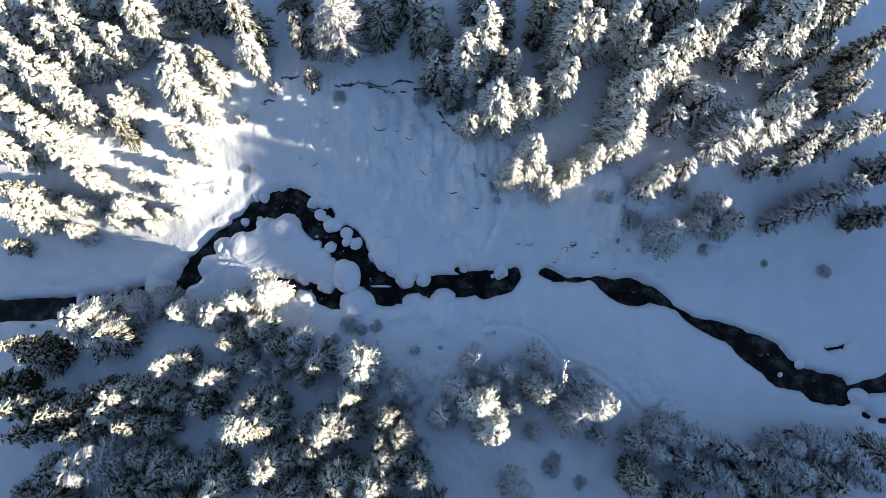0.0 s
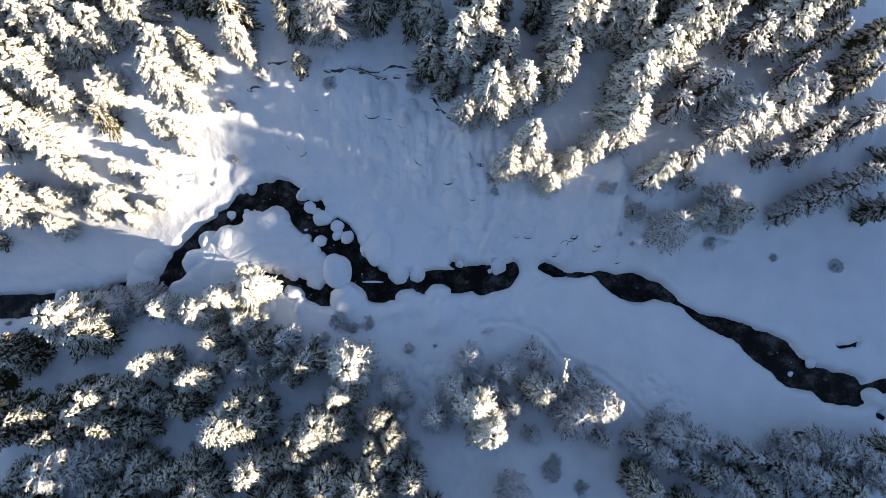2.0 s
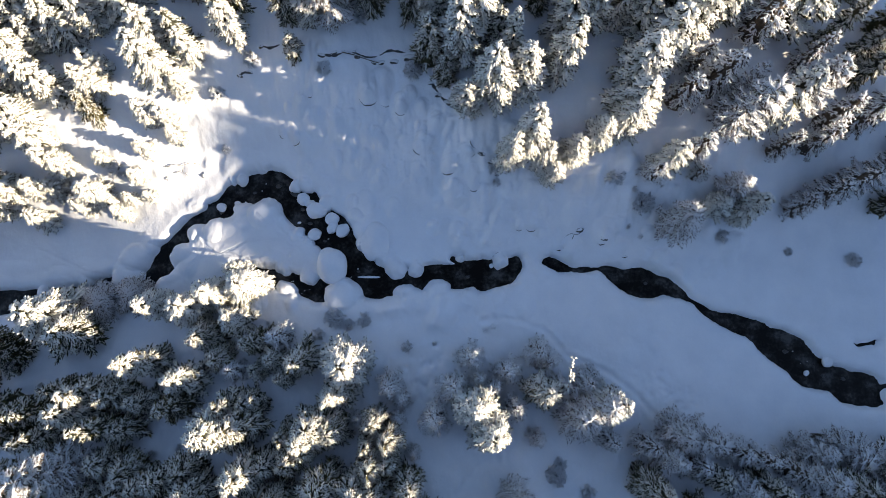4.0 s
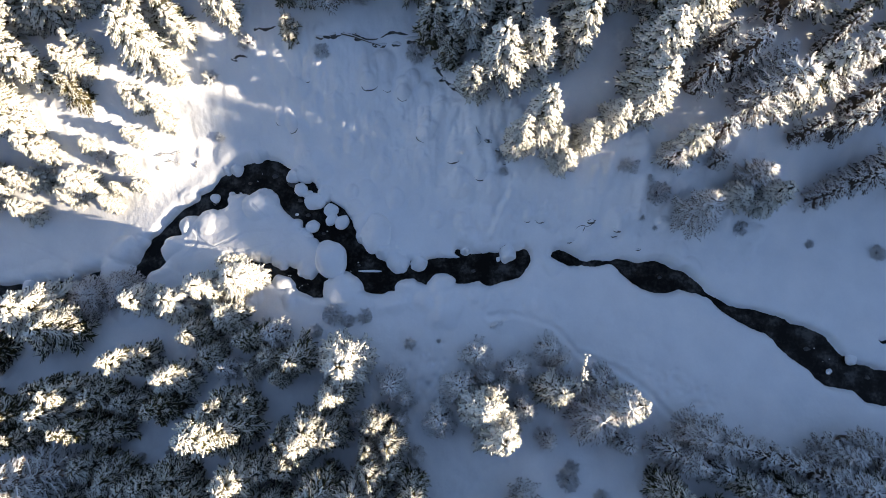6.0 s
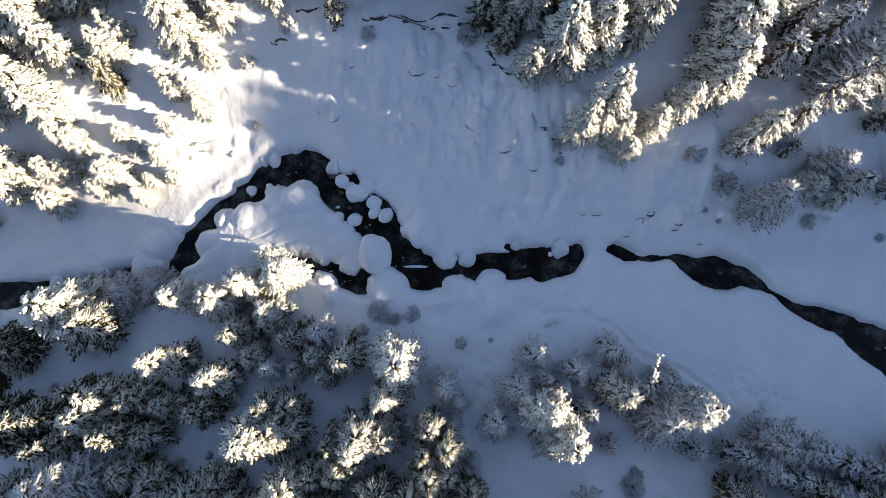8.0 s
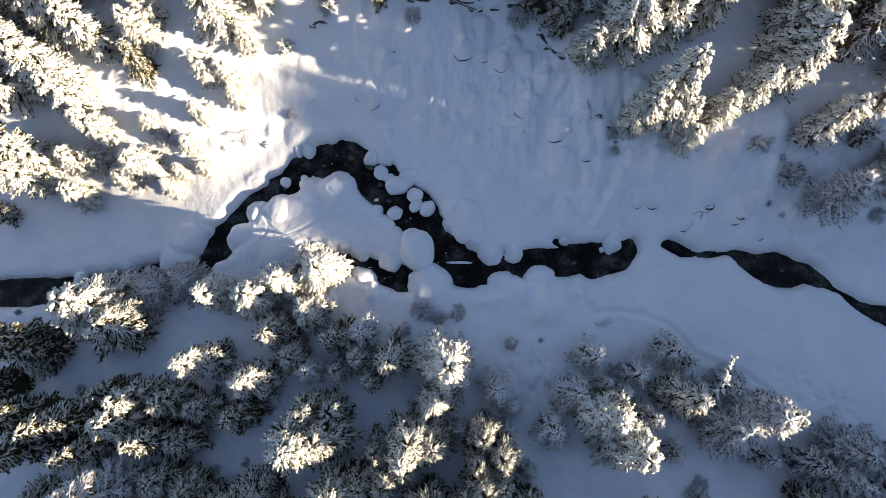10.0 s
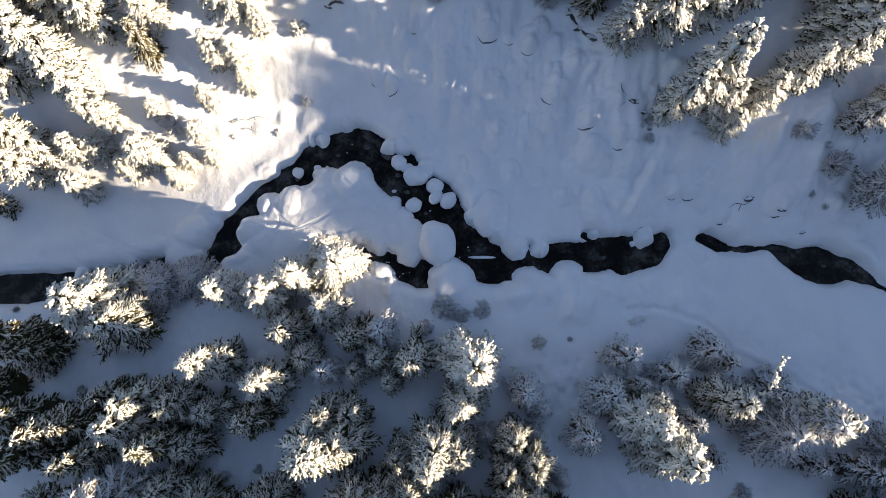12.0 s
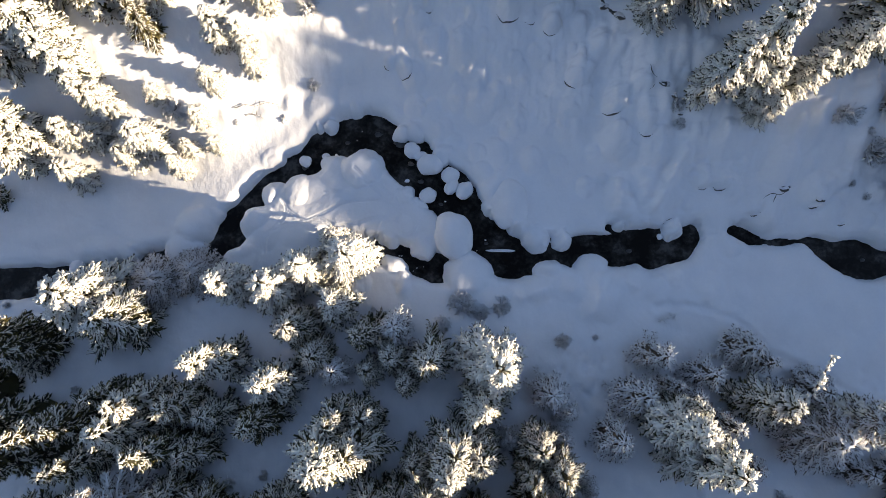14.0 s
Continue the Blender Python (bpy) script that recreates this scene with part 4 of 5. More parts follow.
def plant_far_north():
    for spot in [(20.4, 31.3, 7.0, 1.9), (23.5, 31.0, 7.0, 1.9), (37.3, 30.7, 7.8, 1.6), (16.3, 33.1, 7.0, 2.0), (3.5, 33.4, 7.0, 2.0), (-15.4, 35.0, 7.0, 2.0), (46.8, 17.0, 7.8, 1.9), (22.5, 30.9, 6.1, 1.7), (28.3, 31.5, 7.0, 1.9), (39.8, 31.9, 7.8, 1.9), (10.2, 33.3, 7.0, 2.0), (-4.5, 34.6, 7.0, 2.0), (31.3, 33.6, 7.8, 2.2)]:
        plant(FROSTY, *spot)


def plant_south_west():
    for spot in [(-28.7, -3.2, 7.5, 2.1), (-24.3, -4.8, 6.2, 2.2), (-34.4, -7.7, 7.5, 2.0), (-33.2, -5.9, 7.5, 1.9), (-20.3, 0.8, 5.6, 2.0)]:
        plant(PATCHY, *spot)
    for spot in [(-45.1, -1.4, 8.5, 2.1), (-44.2, -2.2, 7.0, 2.0), (-24.9, -7.1, 6.0, 1.8), (-36.1, -5.8, 6.0, 1.6)]:
        plant(LIGHT, *spot)
    for spot in [(-35.6, 2.9, 2.6, 2.6), (-32.2, 3.8, 2.4, 2.2)]:
        plant(THICKET, *spot)
    for spot in [(-36.9, -0.3, 6.5, 3.0), (-44.4, -3.8, 3.5, 1.2), (-31.0, -6.0, 6.0, 2.0), (-28.6, -7.0, 4.5, 1.8), (-23.1, -0.8, 5.0, 1.9), (-21.6, -2.8, 4.0, 1.8)]:
        plant(FROSTY, *spot)
    for spot in [(-41.4, -5.7, 0.5, 0.4)]:
        plant(BUSH, *spot)
    for spot in [(-28.3, 2.6, 7.0, 2.0), (-24.9, 2.3, 6.5, 2.1), (-22.9, 3.7, 6.3, 2.0), (-20.7, 6.0, 4.4, 1.2), (-19.5, 4.6, 6.0, 2.3), (-39.7, 1.4, 7.2, 3.0)]:
        plant(HEAVY, *spot)


def plant_south_west_near():
    for spot in [(-43.1, -7.6, 9.0, 2.3), (-41.1, -9.3, 9.0, 2.3), (-40.2, -8.0, 7.5, 2.2), (-38.4, -7.8, 6.0, 2.0), (-31.3, -9.2, 8.0, 1.8), (-47.3, -5.5, 8.0, 2.3)]:
        plant(LIGHT, *spot)
    for spot in [(-36.5, -9.7, 8.0, 1.8), (-29.5, -9.4, 5.0, 1.8), (-40.0, -13.9, 5.5, 2.2), (-41.7, -15.0, 5.5, 1.9), (-30.8, -12.2, 5.0, 2.2), (-28.4, -13.0, 5.0, 1.9), (-31.9, -15.1, 5.5, 2.0), (-28.9, -14.8, 5.0, 1.9), (-26.4, -13.6, 5.5, 1.7), (-24.1, -13.1, 6.5, 2.0), (-22.6, -12.7, 5.0, 1.8), (-38.7, -16.3, 8.0, 2.2), (-32.7, -16.7, 8.0, 2.2), (-25.9, -16.5, 8.0, 2.2), (-16.2, -16.1, 8.0, 2.2)]:
        plant(FROSTY, *spot)
    for spot in [(-33.6, -12.5, 10.0, 2.4)]:
        plant(BARE, *spot)
    for spot in [(-21.6, -14.3, 8.0, 2.1)]:
        plant(PATCHY, *spot)
    for spot in [(-27.6, -12.0, 0.7, 0.6), (-25.1, -11.4, 0.6, 0.5), (-49.6, 1.0, 0.5, 0.4)]:
        plant(BUSH, *spot)


def plant_south():
    for spot in [(-17.7, -4.0, 4.0, 1.2), (-16.0, -2.8, 4.5, 1.6), (-13.2, -3.2, 6.5, 2.2), (-14.7, -4.7, 4.5, 1.2), (-9.0, -5.7, 5.0, 1.7), (-19.4, -6.9, 6.5, 1.8), (-17.7, -6.8, 5.0, 1.7), (-17.8, -8.5, 7.0, 2.2), (-11.3, -8.9, 6.0, 2.4), (-13.9, -9.6, 5.0, 1.3), (-9.6, -9.4, 5.0, 1.9), (-5.7, -8.6, 5.7, 1.5), (-6.6, -10.3, 5.3, 1.2), (-4.3, -9.9, 5.7, 1.6)]:
        plant(FROSTY, *spot)
    for spot in [(-18.0, -1.2, 5.5, 1.6)]:
        plant(LIGHT, *spot)
    for spot in [(-9.6, -6.4, 6.5, 1.8), (-19.6, -9.1, 9.5, 2.3), (-11.9, -9.4, 7.5, 1.8)]:
        plant(PATCHY, *spot)
    for spot in [(-3.0, -1.8, 2.5, 0.6), (-7.5, -8.5, 2.6, 0.9), (-3.7, -8.5, 2.6, 0.9)]:
        plant(BARE, *spot)
    for spot in [(-4.6, -5.3, 4.0, 1.6), (-3.3, -6.7, 3.1, 1.1), (-15.7, -0.8, 4.0, 1.7), (-20.2, -4.0, 3.0, 1.4)]:
        plant(RIMED, *spot)
    for spot in [(-8.7, -3.3, 7.4, 2.6)]:
        plant(HEAVY, *spot)


def plant_south_near():
    for spot in [(-16.9, -12.4, 8.0, 2.0), (-7.2, -14.4, 7.5, 1.9)]:
        plant(PATCHY, *spot)
    for spot in [(-15.1, -11.7, 5.5, 1.8), (-13.2, -11.9, 5.5, 1.7), (-11.9, -11.1, 5.0, 1.4), (-4.5, -11.9, 5.0, 1.6), (-10.1, -13.8, 7.0, 2.3), (-5.4, -14.2, 6.0, 1.7), (-10.9, -16.2, 8.0, 2.2), (-6.0, -16.7, 8.0, 2.2), (-0.7, -17.0, 7.0, 1.9), (-13.9, -14.7, 6.0, 1.8), (-6.1, -12.2, 6.2, 1.7), (-2.4, -13.7, 6.6, 1.9)]:
        plant(FROSTY, *spot)
    # row of spruces added just out of view, to darken the ground north of it
    for spot in [(1.6, -21.6, 9.0, 2.5), (4.6, -21.2, 9.0, 2.5), (7.4, -21.4, 10.0, 2.6), (10.2, -21.0, 9.5, 2.5), (12.8, -21.3, 10.0, 2.6), (15.8, -21.1, 9.5, 2.5), (18.7, -22.0, 9.0, 2.4)]:
        plant(LIGHT, *spot)


def plant_south_middle():
    for spot in [(-2.2, -11.5, 2.2, 0.8), (15.6, -7.1, 8.0, 2.2), (13.9, -8.3, 6.0, 2.4), (7.2, -14.7, 5.3, 1.6)]:
        plant(BARE, *spot)
    for spot in [(4.4, -5.8, 7.5, 0.8), (10.1, -6.1, 7.0, 1.9)]:
        plant(PATCHY, *spot)
    for spot in [(10.2, -2.1, 4.0, 1.6), (15.6, -4.5, 3.0, 1.1), (3.1, -2.7, 4.8, 1.5), (1.6, -5.5, 4.4, 1.7), (6.8, -4.1, 4.0, 1.5), (-0.2, -8.3, 4.4, 1.6), (11.1, -3.1, 4.0, 1.2), (14.8, -5.2, 4.0, 1.5), (5.6, -5.6, 4.0, 1.1), (4.1, -4.8, 4.0, 0.9), (11.9, -5.2, 3.5, 1.1), (7.4, -7.5, 4.4, 1.3), (9.5, -10.3, 2.6, 1.0), (16.6, -10.6, 4.0, 1.3)]:
        plant(RIMED, *spot)
    for spot in [(3.7, -7.2, 8.0, 2.6), (5.0, -9.2, 8.5, 2.1), (16.2, -6.8, 7.8, 1.8)]:
        plant(HEAVY, *spot)


def plant_south_east():
    for spot in [(24.5, -9.9, 7.5, 1.9), (23.1, -9.7, 6.0, 2.0), (21.3, -11.8, 6.5, 1.5), (35.6, -11.5, 5.5, 1.7), (38.7, -11.4, 6.0, 1.9), (41.0, -11.9, 7.0, 1.9), (35.2, -13.6, 7.0, 1.9), (40.8, -13.9, 8.0, 1.7), (27.7, -14.4, 7.0, 1.7)]:
        plant(BARE, *spot)
    for spot in [(25.7, -13.5, 6.5, 1.6), (19.6, -14.2, 7.0, 1.9), (37.9, -14.5, 7.5, 2.2), (30.6, -14.3, 7.0, 1.9), (45.4, -12.2, 7.0, 2.2), (24.0, -16.6, 7.0, 2.2), (33.0, -17.3, 7.0, 2.2)]:
        plant(FROSTY, *spot)
    for spot in [(20.1, -11.0, 4.5, 1.5), (24.5, -12.7, 5.0, 1.6), (34.0, -13.2, 5.0, 1.7), (28.7, -11.6, 4.5, 1.4), (30.6, -12.0, 5.0, 1.4)]:
        plant(RIMED, *spot)


def plant_shrubs():
    for spot in [(-10.7, 1.1, 1.7, 1.3), (-7.6, 0.9, 1.4, 1.0), (-9.2, 0.4, 1.1, 0.8), (-0.3, -1.5, 0.3, 0.3), (-12.3, -0.6, 1.2, 0.9), (11.4, -13.8, 1.5, 1.2), (11.9, -12.8, 0.9, 0.8), (14.3, -15.3, 1.1, 0.9), (22.1, -14.8, 0.9, 0.7), (-46.2, -0.8, 0.4, 0.3), (5.7, 16.2, 1.1, 0.75), (6.2, 15.0, 0.8, 0.65), (-7.8, 31.4, 1.6, 1.4), (-11.5, 26.2, 1.1, 1.0), (-2.4, 26.0, 1.6, 1.2), (0.7, 24.6, 1.1, 0.9), (-17.7, 0.7, 0.4, 0.3), (19.9, 10.5, 0.5, 0.4), (21.3, 9.6, 0.5, 0.4), (22.6, 10.2, 0.3, 0.2), (-26.0, 17.0, 0.6, 0.5), (-29.9, 16.6, 0.5, 0.4), (-23.2, 19.6, 0.8, 0.7)]:
        plant(BUSH, *spot)


def plant_sunlit_bank():
    for spot in [(-28.1, 21.4, 4.5, 1.3), (-27.5, 20.2, 3.5, 1.2), (-34.4, 12.6, 3.5, 1.2), (-32.5, 16.5, 3.0, 1.2), (-31.0, 18.9, 3.5, 1.1), (-31.4, 14.4, 2.4, 0.9), (-33.7, 14.2, 2.5, 0.9)]:
        plant(HEAVY, *spot)


plant_north_west()
plant_north_west_bank()
plant_north()
plant_north_east()
plant_east()
plant_far_north()
plant_south_west()
plant_south_west_near()
plant_south()
plant_south_near()
plant_south_middle()
plant_south_east()
plant_shrubs()
plant_sunlit_bank()


# ---- stones, ice and fallen wood ----
def lump(seed, size, rough_by, cut=None, detail=2):
    """A lumpy ball of the given half sizes; what lies below cut is pressed flat."""
    bm = bmesh.new()
    bmesh.ops.create_icosphere(bm, subdivisions=detail, radius=1.0)
    for v in bm.verts:
        k = 1 + rough_by * noise.noise(v.co * 1.2 + Vector((seed * 3.1, 0, 0))) + 0.25 * rough_by * noise.noise(v.co * 3.1 + Vector((0, seed * 1.7, 0)))
        c = v.co * k
        if cut is not None and c.z < cut:
            c.z = cut + (c.z - cut) * 0.12
        v.co = Vector((c.x * size[0], c.y * size[1], c.z * size[2]))
    return bm


def part(name, bm, mat, parent, label="", smooth=True, at=None):
    me = bpy.data.meshes.new(name)
    bm.to_mesh(me)
    bm.free()
    me.materials.append(mat)
    me.polygons.foreach_set("use_smooth", [smooth] * len(me.polygons))
    ob = new(name, me)
    ob.parent = parent
    if at:
        ob.location = at
    if label:
        ob["label"] = label
    return ob


def height_at(x, y):
    return float(snow_height(np.array([[float(x)]]), np.array([[float(y)]]))[0, 0])


def snow_capped_stone(k, x, y, r, h):
    """A boulder in the water under a tall round cushion of snow."""
    top = new("snow_capped_stone")
    top.location = (x, y, float(water_level(x)) - 0.25)
    part("stone", lump(k, (r * 0.82, r * 0.78, 0.45), 0.35), ROCK, top, "dark wet boulder")
    lopsided = 0.82 + 0.36 * ((k * 37 % 11) / 10)
    cap = part("snow_cap", lump(k + 50, (r * lopsided, r / lopsided, h * 0.75), 0.15, -0.35, 4), SNOW, top, "smooth white snow cushion", at=(0, 0, 0.25 + h * 0.45))
    cap.rotation_euler.z = k * 1.3
    tagged(top, "boulder in the dark stream under a round cushion of snow", "boulder", "boulders in the stream")


def snow_cushion(k, x, y, rx, ry, h, turn):
    """A tall rounded cushion of snow on a hidden boulder, standing clear of the bank round it."""
    top = part("snow_cushion", lump(k, (rx, ry, h), 0.13, -0.25, 5), SNOW, None, at=(x, y, 0.42))
    top.rotation_euler.z = radians(turn)
    tagged(top, "tall smooth rounded cushion of snow beside the dark stream", "snow cushion", "snow cushions by the stream")


snow_cushion(61, -11.35, 6.75, 1.62, 2.0, 1.25, 12)
snow_cushion(64, -6.75, 9.4, 1.62, 2.2, 1.15, 4)


def snow_covered_rock(k, x, y, r, turn):
    """A dark rock in the slope, bare on its lower side, with snow over the rest."""
    top = new("snow_covered_rock")
    top.matrix_basis = pose(x, y, height_at(x, y) - 0.12 * r, -22, 0, turn)
    part("rock_face", lump(k, (r * 0.95, r * 0.52, r * 0.42), 0.5), ROCK, top, "bare dark rock face")
    part("snow_cap", lump(k + 80, (r * 1.05, r * 0.66, r * 0.30), 0.28, -0.5, 3), CLUMP, top, "rounded white snow cover", at=(0, r * 0.24, r * 0.2))
    tagged(top, "dark rock jutting from the bank with snow on top", "rock", "rocks in the northern bank")


for k, (x, y, r, h) in enumerate([(-44.0, 4.2, 0.75, 0.9), (-24.2, 13.5, 0.52, 0.6), (-22.4, 13.9, 0.36, 0.35), (-21.5, 14.0, 0.16, 0.2), (-14.9, 14.3, 0.7, 0.75), (-14.2, 13.8, 0.5, 0.55), (-13.35, 12.95, 1.0, 1.1), (-11.6, 12.0, 0.76, 0.9), (-11.5, 11.05, 0.66, 0.8), (-10.4, 10.7, 0.75, 0.9), (-13.5, 10.3, 0.7, 0.75), (-15.3, 11.65, 0.18, 0.2), (5.9, 6.8, 0.25, 0.3), (41.0, -3.4, 0.6, 0.6), (38.75, -4.6, 0.28, 0.3)]):
    snow_capped_stone(k, x, y, r, h)


def wet_stone(k, x, y, r):
    """A bare stone that just breaks the water."""
    top = part("wet_stone", lump(k + 20, (r, r * 0.7, 0.16), 0.5), ROCK, None, at=(x, y, float(water_level(x)) - 0.02))
    tagged(top, "bare dark wet stone breaking the surface of the stream", "stone", "wet stones in the stream")


for k, (x, y, r) in enumerate([(-16.0, 15.0, 0.5), (-15.0, 13.2, 0.3), (-17.9, 15.9, 0.35), (-20.6, 15.2, 0.25), (-14.1, 11.6, 0.3), (-12.4, 9.6, 0.22), (-24.3, 13.0, 0.3), (-8.6, 6.2, 0.2), (3.3, 5.6, 0.25), (36.9, -2.4, 0.3), (40.6, -4.9, 0.25), (42.6, -5.2, 0.3), (22.6, 4.9, 0.25)]):
    wet_stone(k, x, y, r)

LIP_ROCKS = [(-11.6, 27.3, 0.7), (-10.4, 27.5, 0.5), (-8.1, 27.3, 0.5), (-6.5, 27.0, 0.5), (-5.7, 27.0, 0.6), (-4.3, 27.0, 0.7), (-2.8, 27.3, 0.9), (-2.1, 26.3, 0.6), (-0.6, 24.7, 0.5), (0.2, 23.5, 0.6), (1.2, 22.5, 0.7), (-18.0, 28.5, 0.5), (-15.2, 27.8, 0.6), (-19.5, 26.3, 0.5)]
BANK_ROCKS = [(-20.6, 26.1, 0.5), (4.5, 17.4, 0.6), (5.3, 16.7, 0.5), (6.2, 15.6, 0.4), (14.9, 10.3, 0.8), (20.0, 7.6, 0.4), (4.0, 24.8, 0.5), (17.4, 9.2, 0.5), (24.0, 10.2, 0.4)]
for k, (x, y, r) in enumerate(LIP_ROCKS + BANK_ROCKS):
    snow_covered_rock(k, x, y, r * 0.7, placing.uniform(-25, 25))


def earth_strip(points, w, seed, label):
    """A ragged tapering dark band laid along the snow, in the rock's colour."""
    rng = random.Random(seed)
    soup = Soup()
    line = along([(x, y) for x, y in points], 0.16)
    pts = [(x + rng.uniform(-0.02, 0.02), y + rng.uniform(-0.02, 0.02)) for x, y in line]
    n = len(pts) - 1
    widths = [w * (0.25 + 0.75 * math.sin(math.pi * k / n)) * rng.uniform(0.55, 1.25) for k in range(n + 1)]
    soup.tube([(x, y, height_at(x, y)) for x, y in pts], widths, 6, 0.55)
    strip = mesh_object("earth_strip", soup.v, soup.f, ROCK)
    tagged(strip, label, "bare earth", "bare earth under lips of snow")


for k, (x, y, r, turn) in enumerate(SLUMPS):
    arc = [(x + 1.06 * r * math.cos(radians(a + turn)), y + 1.06 * r * math.sin(radians(a + turn))) for a in range(-155 + 7 * (k % 5), -30 - 9 * (k % 4), 20)]
    earth_strip(arc, 0.035 + 0.06 * r, 200 + k, "thin dark crescent below a bulge of snow")
for k, crack in enumerate([[(-11.7, 27.4), (-10.6, 27.2), (-9.6, 27.5)], [(-8.6, 27.7), (-7.4, 27.4), (-6.2, 27.6)], [(-5.9, 27.7), (-4.8, 28.1), (-3.2, 27.8)], [(-2.6, 27.4), (-1.9, 26.8), (-1.5, 26.2)], [(-0.7, 25.2), (-0.3, 24.4), (0.2, 23.7)], [(0.4, 23.4), (0.8, 22.9), (1.5, 22.4)], [(-18.0, 28.6), (-17.0, 28.3), (-16.0, 28.5)], [(-20.8, 26.0), (-20.1, 26.3), (-19.3, 26.2)]]):
    earth_strip(crack, 0.16, 300 + k, "ragged dark strip along the snowy terrace edge")
for k, crack in enumerate([[(13.4, 9.5), (14.1, 9.9), (14.8, 9.8), (15.4, 10.2)], [(14.5, 9.9), (14.2, 9.2)], [(3.3, 18.8), (3.5, 18.2), (3.9, 17.9)], [(5.9, 7.7), (6.3, 8.0), (6.6, 8.2)]]):
    earth_strip(crack, 0.035, 330 + k, "thin dark strip in the snow bank")


def fallen_log(points, r, label, limbs=0, coat=BARK):
    """A bare trunk or branch on the snow, from point to point."""
    rng = random.Random(len(points) + limbs)
    wood, snow_on = Soup(), Soup()
    pts = [(x, y, height_at(x, y) + 0.1 + lift) for x, y, lift in points]
    radii = [r * (1 - 0.6 * k / (len(pts) - 1)) for k in range(len(pts))]
    wood.tube(pts, radii, 7)
    snow_on.tube([(p[0], p[1] + r * 0.3, p[2] + q * 0.75) for p, q in zip(pts, radii)], [q * 0.8 for q in radii], 6, 0.6)
    for k in range(limbs):
        q, f = rng.randint(0, len(pts) - 2), rng.random()
        p = tuple(a + (b - a) * f for a, b in zip(pts[q], pts[q + 1]))
        wood.spike(p, turned(rng.uniform(0, 6.28), rng.uniform(0.0, 0.5)), rng.uniform(0.2, 0.6) if coat is RIME else rng.uniform(0.5, 1.2), r * 0.5)
    thing("fallen_log", (("wood", wood, coat), ("snow_load", snow_on, CLUMP)), label, "log")


fallen_log([(-9.6, 27.6, 0), (-8.4, 27.4, 0.1), (-7.0, 27.1, 0.1), (-5.8, 26.9, 0)], 0.09, "dark fallen log along the edge of the snowy terrace", 4)
fallen_log([(-30.0, 17.6, 0.02), (-29.1, 17.85, 0.1), (-28.2, 17.8, 0.06), (-27.2, 18.1, 0.1), (-26.3, 18.0, 0.0)], 0.035, "fallen bare branch lying on sunlit snow", 9)
fallen_log([(-29.2, 17.1, 0.02), (-28.4, 17.2, 0.08), (-27.5, 16.9, 0.0)], 0.03, "thin fallen bare branch lying on sunlit snow", 6)

fallen_log([(4.8, -0.25, 0.05), (5.2, -0.05, 0.15), (5.6, 0.1, 0.2), (6.1, 0.25, 0.15)], 0.06, "small frosted fallen branch lying on the flat snow", 34, RIME)


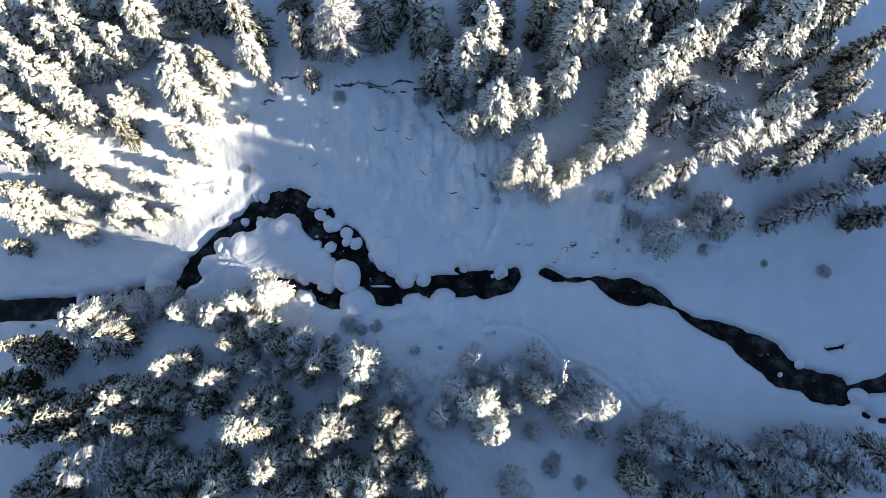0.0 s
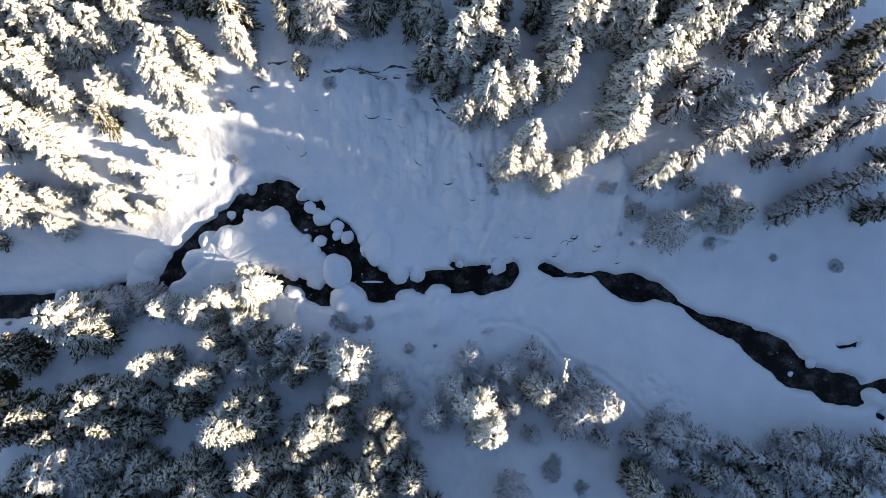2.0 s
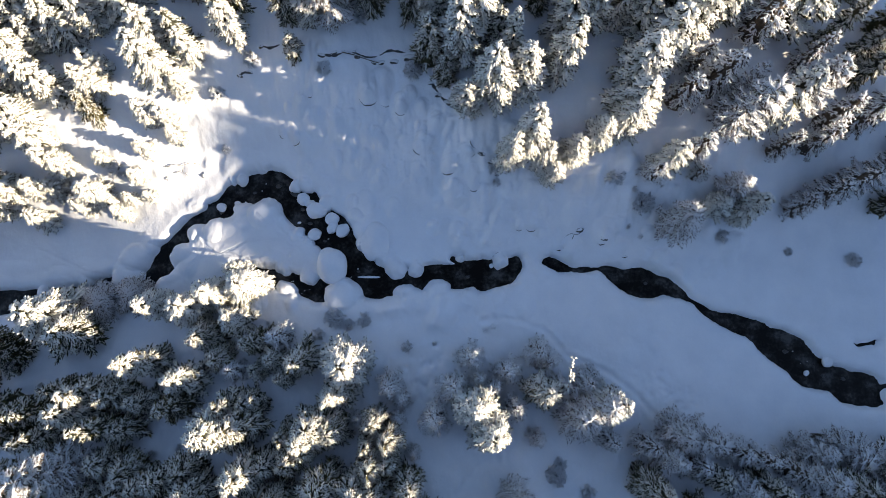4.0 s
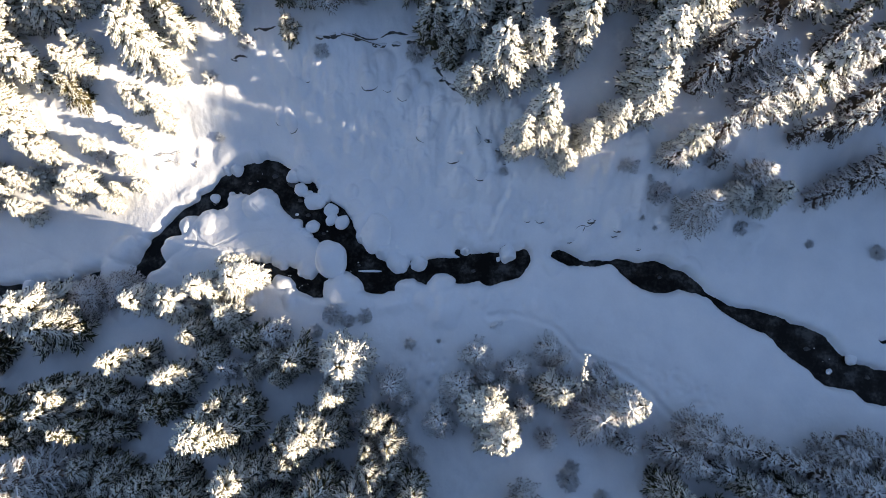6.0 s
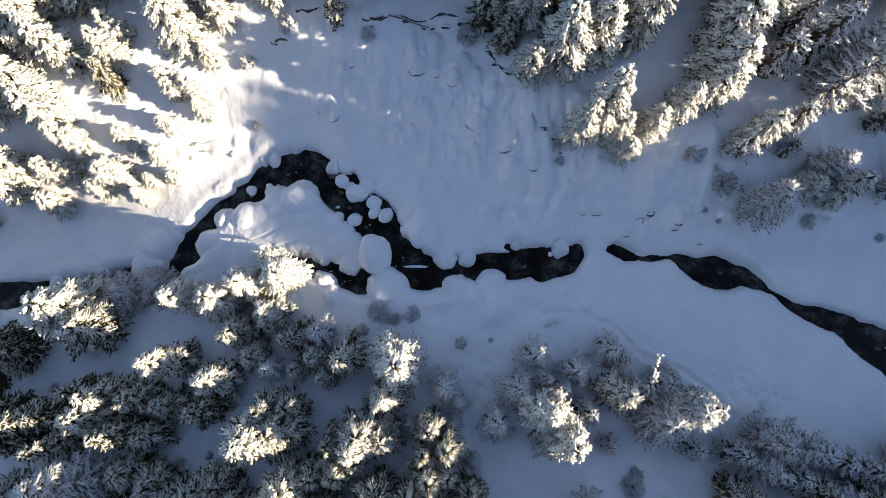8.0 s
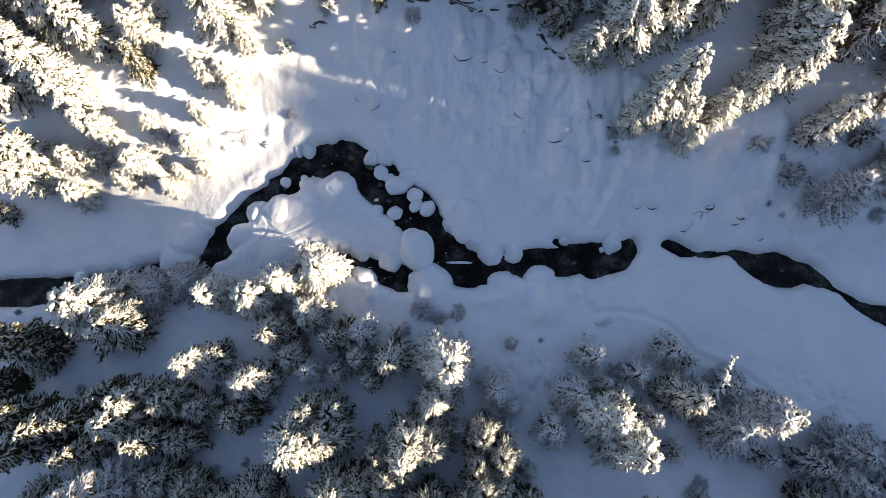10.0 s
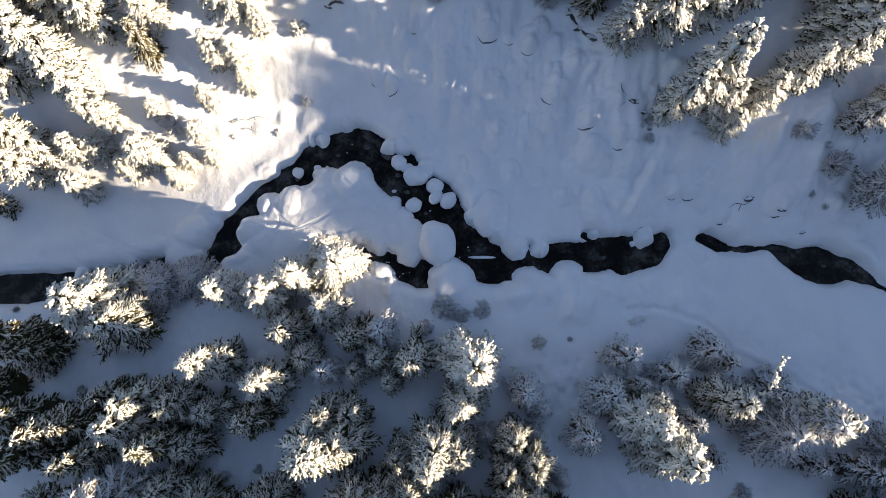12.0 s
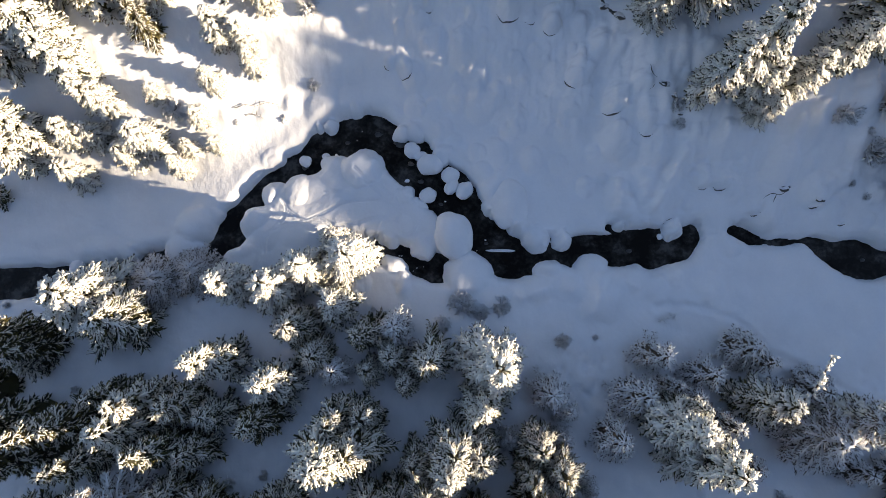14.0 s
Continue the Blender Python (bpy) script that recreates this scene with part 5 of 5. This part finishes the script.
def snowed_in_bush(x, y):
    """A hump of snow with dark twigs arching out of it."""
    rng = random.Random(8)
    top = new("snowed_in_bush")
    top.location = (x, y, height_at(x, y))
    part("snow_cap", lump(91, (1.5, 0.75, 0.5), 0.25, -0.3, 3), CLUMP, top, "white snow hump")
    twigs = Soup()
    for k in range(9):
        a, b, lift = rng.uniform(-1.9, -0.9), rng.uniform(0.7, 1.9), rng.uniform(0.45, 0.75)
        shift = rng.uniform(0.1, 0.6)
        twigs.tube([(a + (b - a) * f, shift + 0.25 * math.sin(3 * f), -0.1 + lift * 4 * f * (1 - f)) for f in (0, 0.2, 0.4, 0.6, 0.8, 1)], [0.05, 0.06, 0.06, 0.05, 0.04, 0.02], 4)
        for j in range(6):
            f = rng.uniform(0.2, 0.8)
            twigs.spike((a + (b - a) * f, shift, lift * 4 * f * (1 - f)), turned(rng.uniform(0, 6.28), rng.uniform(-0.2, 0.6)), rng.uniform(0.2, 0.4), 0.03)
    mesh_object("twigs", twigs.v, twigs.f, BARK, top, label="dark arching twigs")
    tagged(top, "low bush buried in snow with dark arching twigs", "bush")


snowed_in_bush(37.9, -11.2)


def bent_sapling():
    """A thin stem that bows under the snow along it."""
    rng = random.Random(3)
    wood, snow_on = Soup(), Soup()
    stem = along([(12.1, -6.6, height_at(12.1, -6.6) - 0.2), (12.15, -6.3, 3.5), (12.1, -5.4, 6.0), (12.0, -4.0, 7.6), (11.93, -2.6, 8.8)], 0.3)
    pts = [tuple(p) for p in stem]
    wood.tube(pts, [0.09 - 0.07 * k / len(pts) for k in range(len(pts))], 5)
    for k, p in enumerate(pts[4:]):
        for j in range(5):
            a = rng.uniform(0, 6.28)
            reach = rng.uniform(0.1, 0.45) * (1.2 - 0.8 * k / len(pts))
            d = turned(a, rng.uniform(-0.2, 0.4))
            wood.spike(p, d, reach, 0.03)
            snow_on.nub((p[0] + d[0] * reach * 0.6, p[1] + d[1] * reach * 0.6, p[2] + 0.05 + d[2] * reach * 0.6), d, reach * 0.5 + 0.08, rng.uniform(0.09, 0.16), a)
    thing("bent_sapling", (("stem", wood, BARK), ("snow_load", snow_on, LOAD)), "thin young tree bowed over and coated in snow", "sapling")


bent_sapling()

ice = part("ice_sheet", lump(7, (1.3, 0.14, 0.05), 0.25), CLUMP, None, at=(-7.4, 5.6, float(water_level(-7.4)) + 0.02))
tagged(ice, "narrow white sliver of ice in the dark stream", "ice")
chips = Soup()
chip_places = random.Random(31)
for k in range(20):
    cx, cy = chip_places.choice(((-13.8, 4.4), (-15.0, 4.8), (-13.0, 9.6), (-9.0, 6.0), (38.0, -3.0), (-20.5, 15.8)))
    cx, cy, w = cx + chip_places.uniform(-1.2, 1.2), cy + chip_places.uniform(-0.7, 0.7), chip_places.uniform(0.03, 0.08)
    cz = float(water_level(cx))
    chips.tube([(cx - w, cy, cz + 0.01), (cx + w, cy + w * 0.5, cz + 0.03)], [w, w * 0.7], 5, 0.4)
tagged(mesh_object("ice_chips", chips.v, chips.f, CLUMP), "small white chips of ice floating on the dark stream", "ice", kind="stuff")
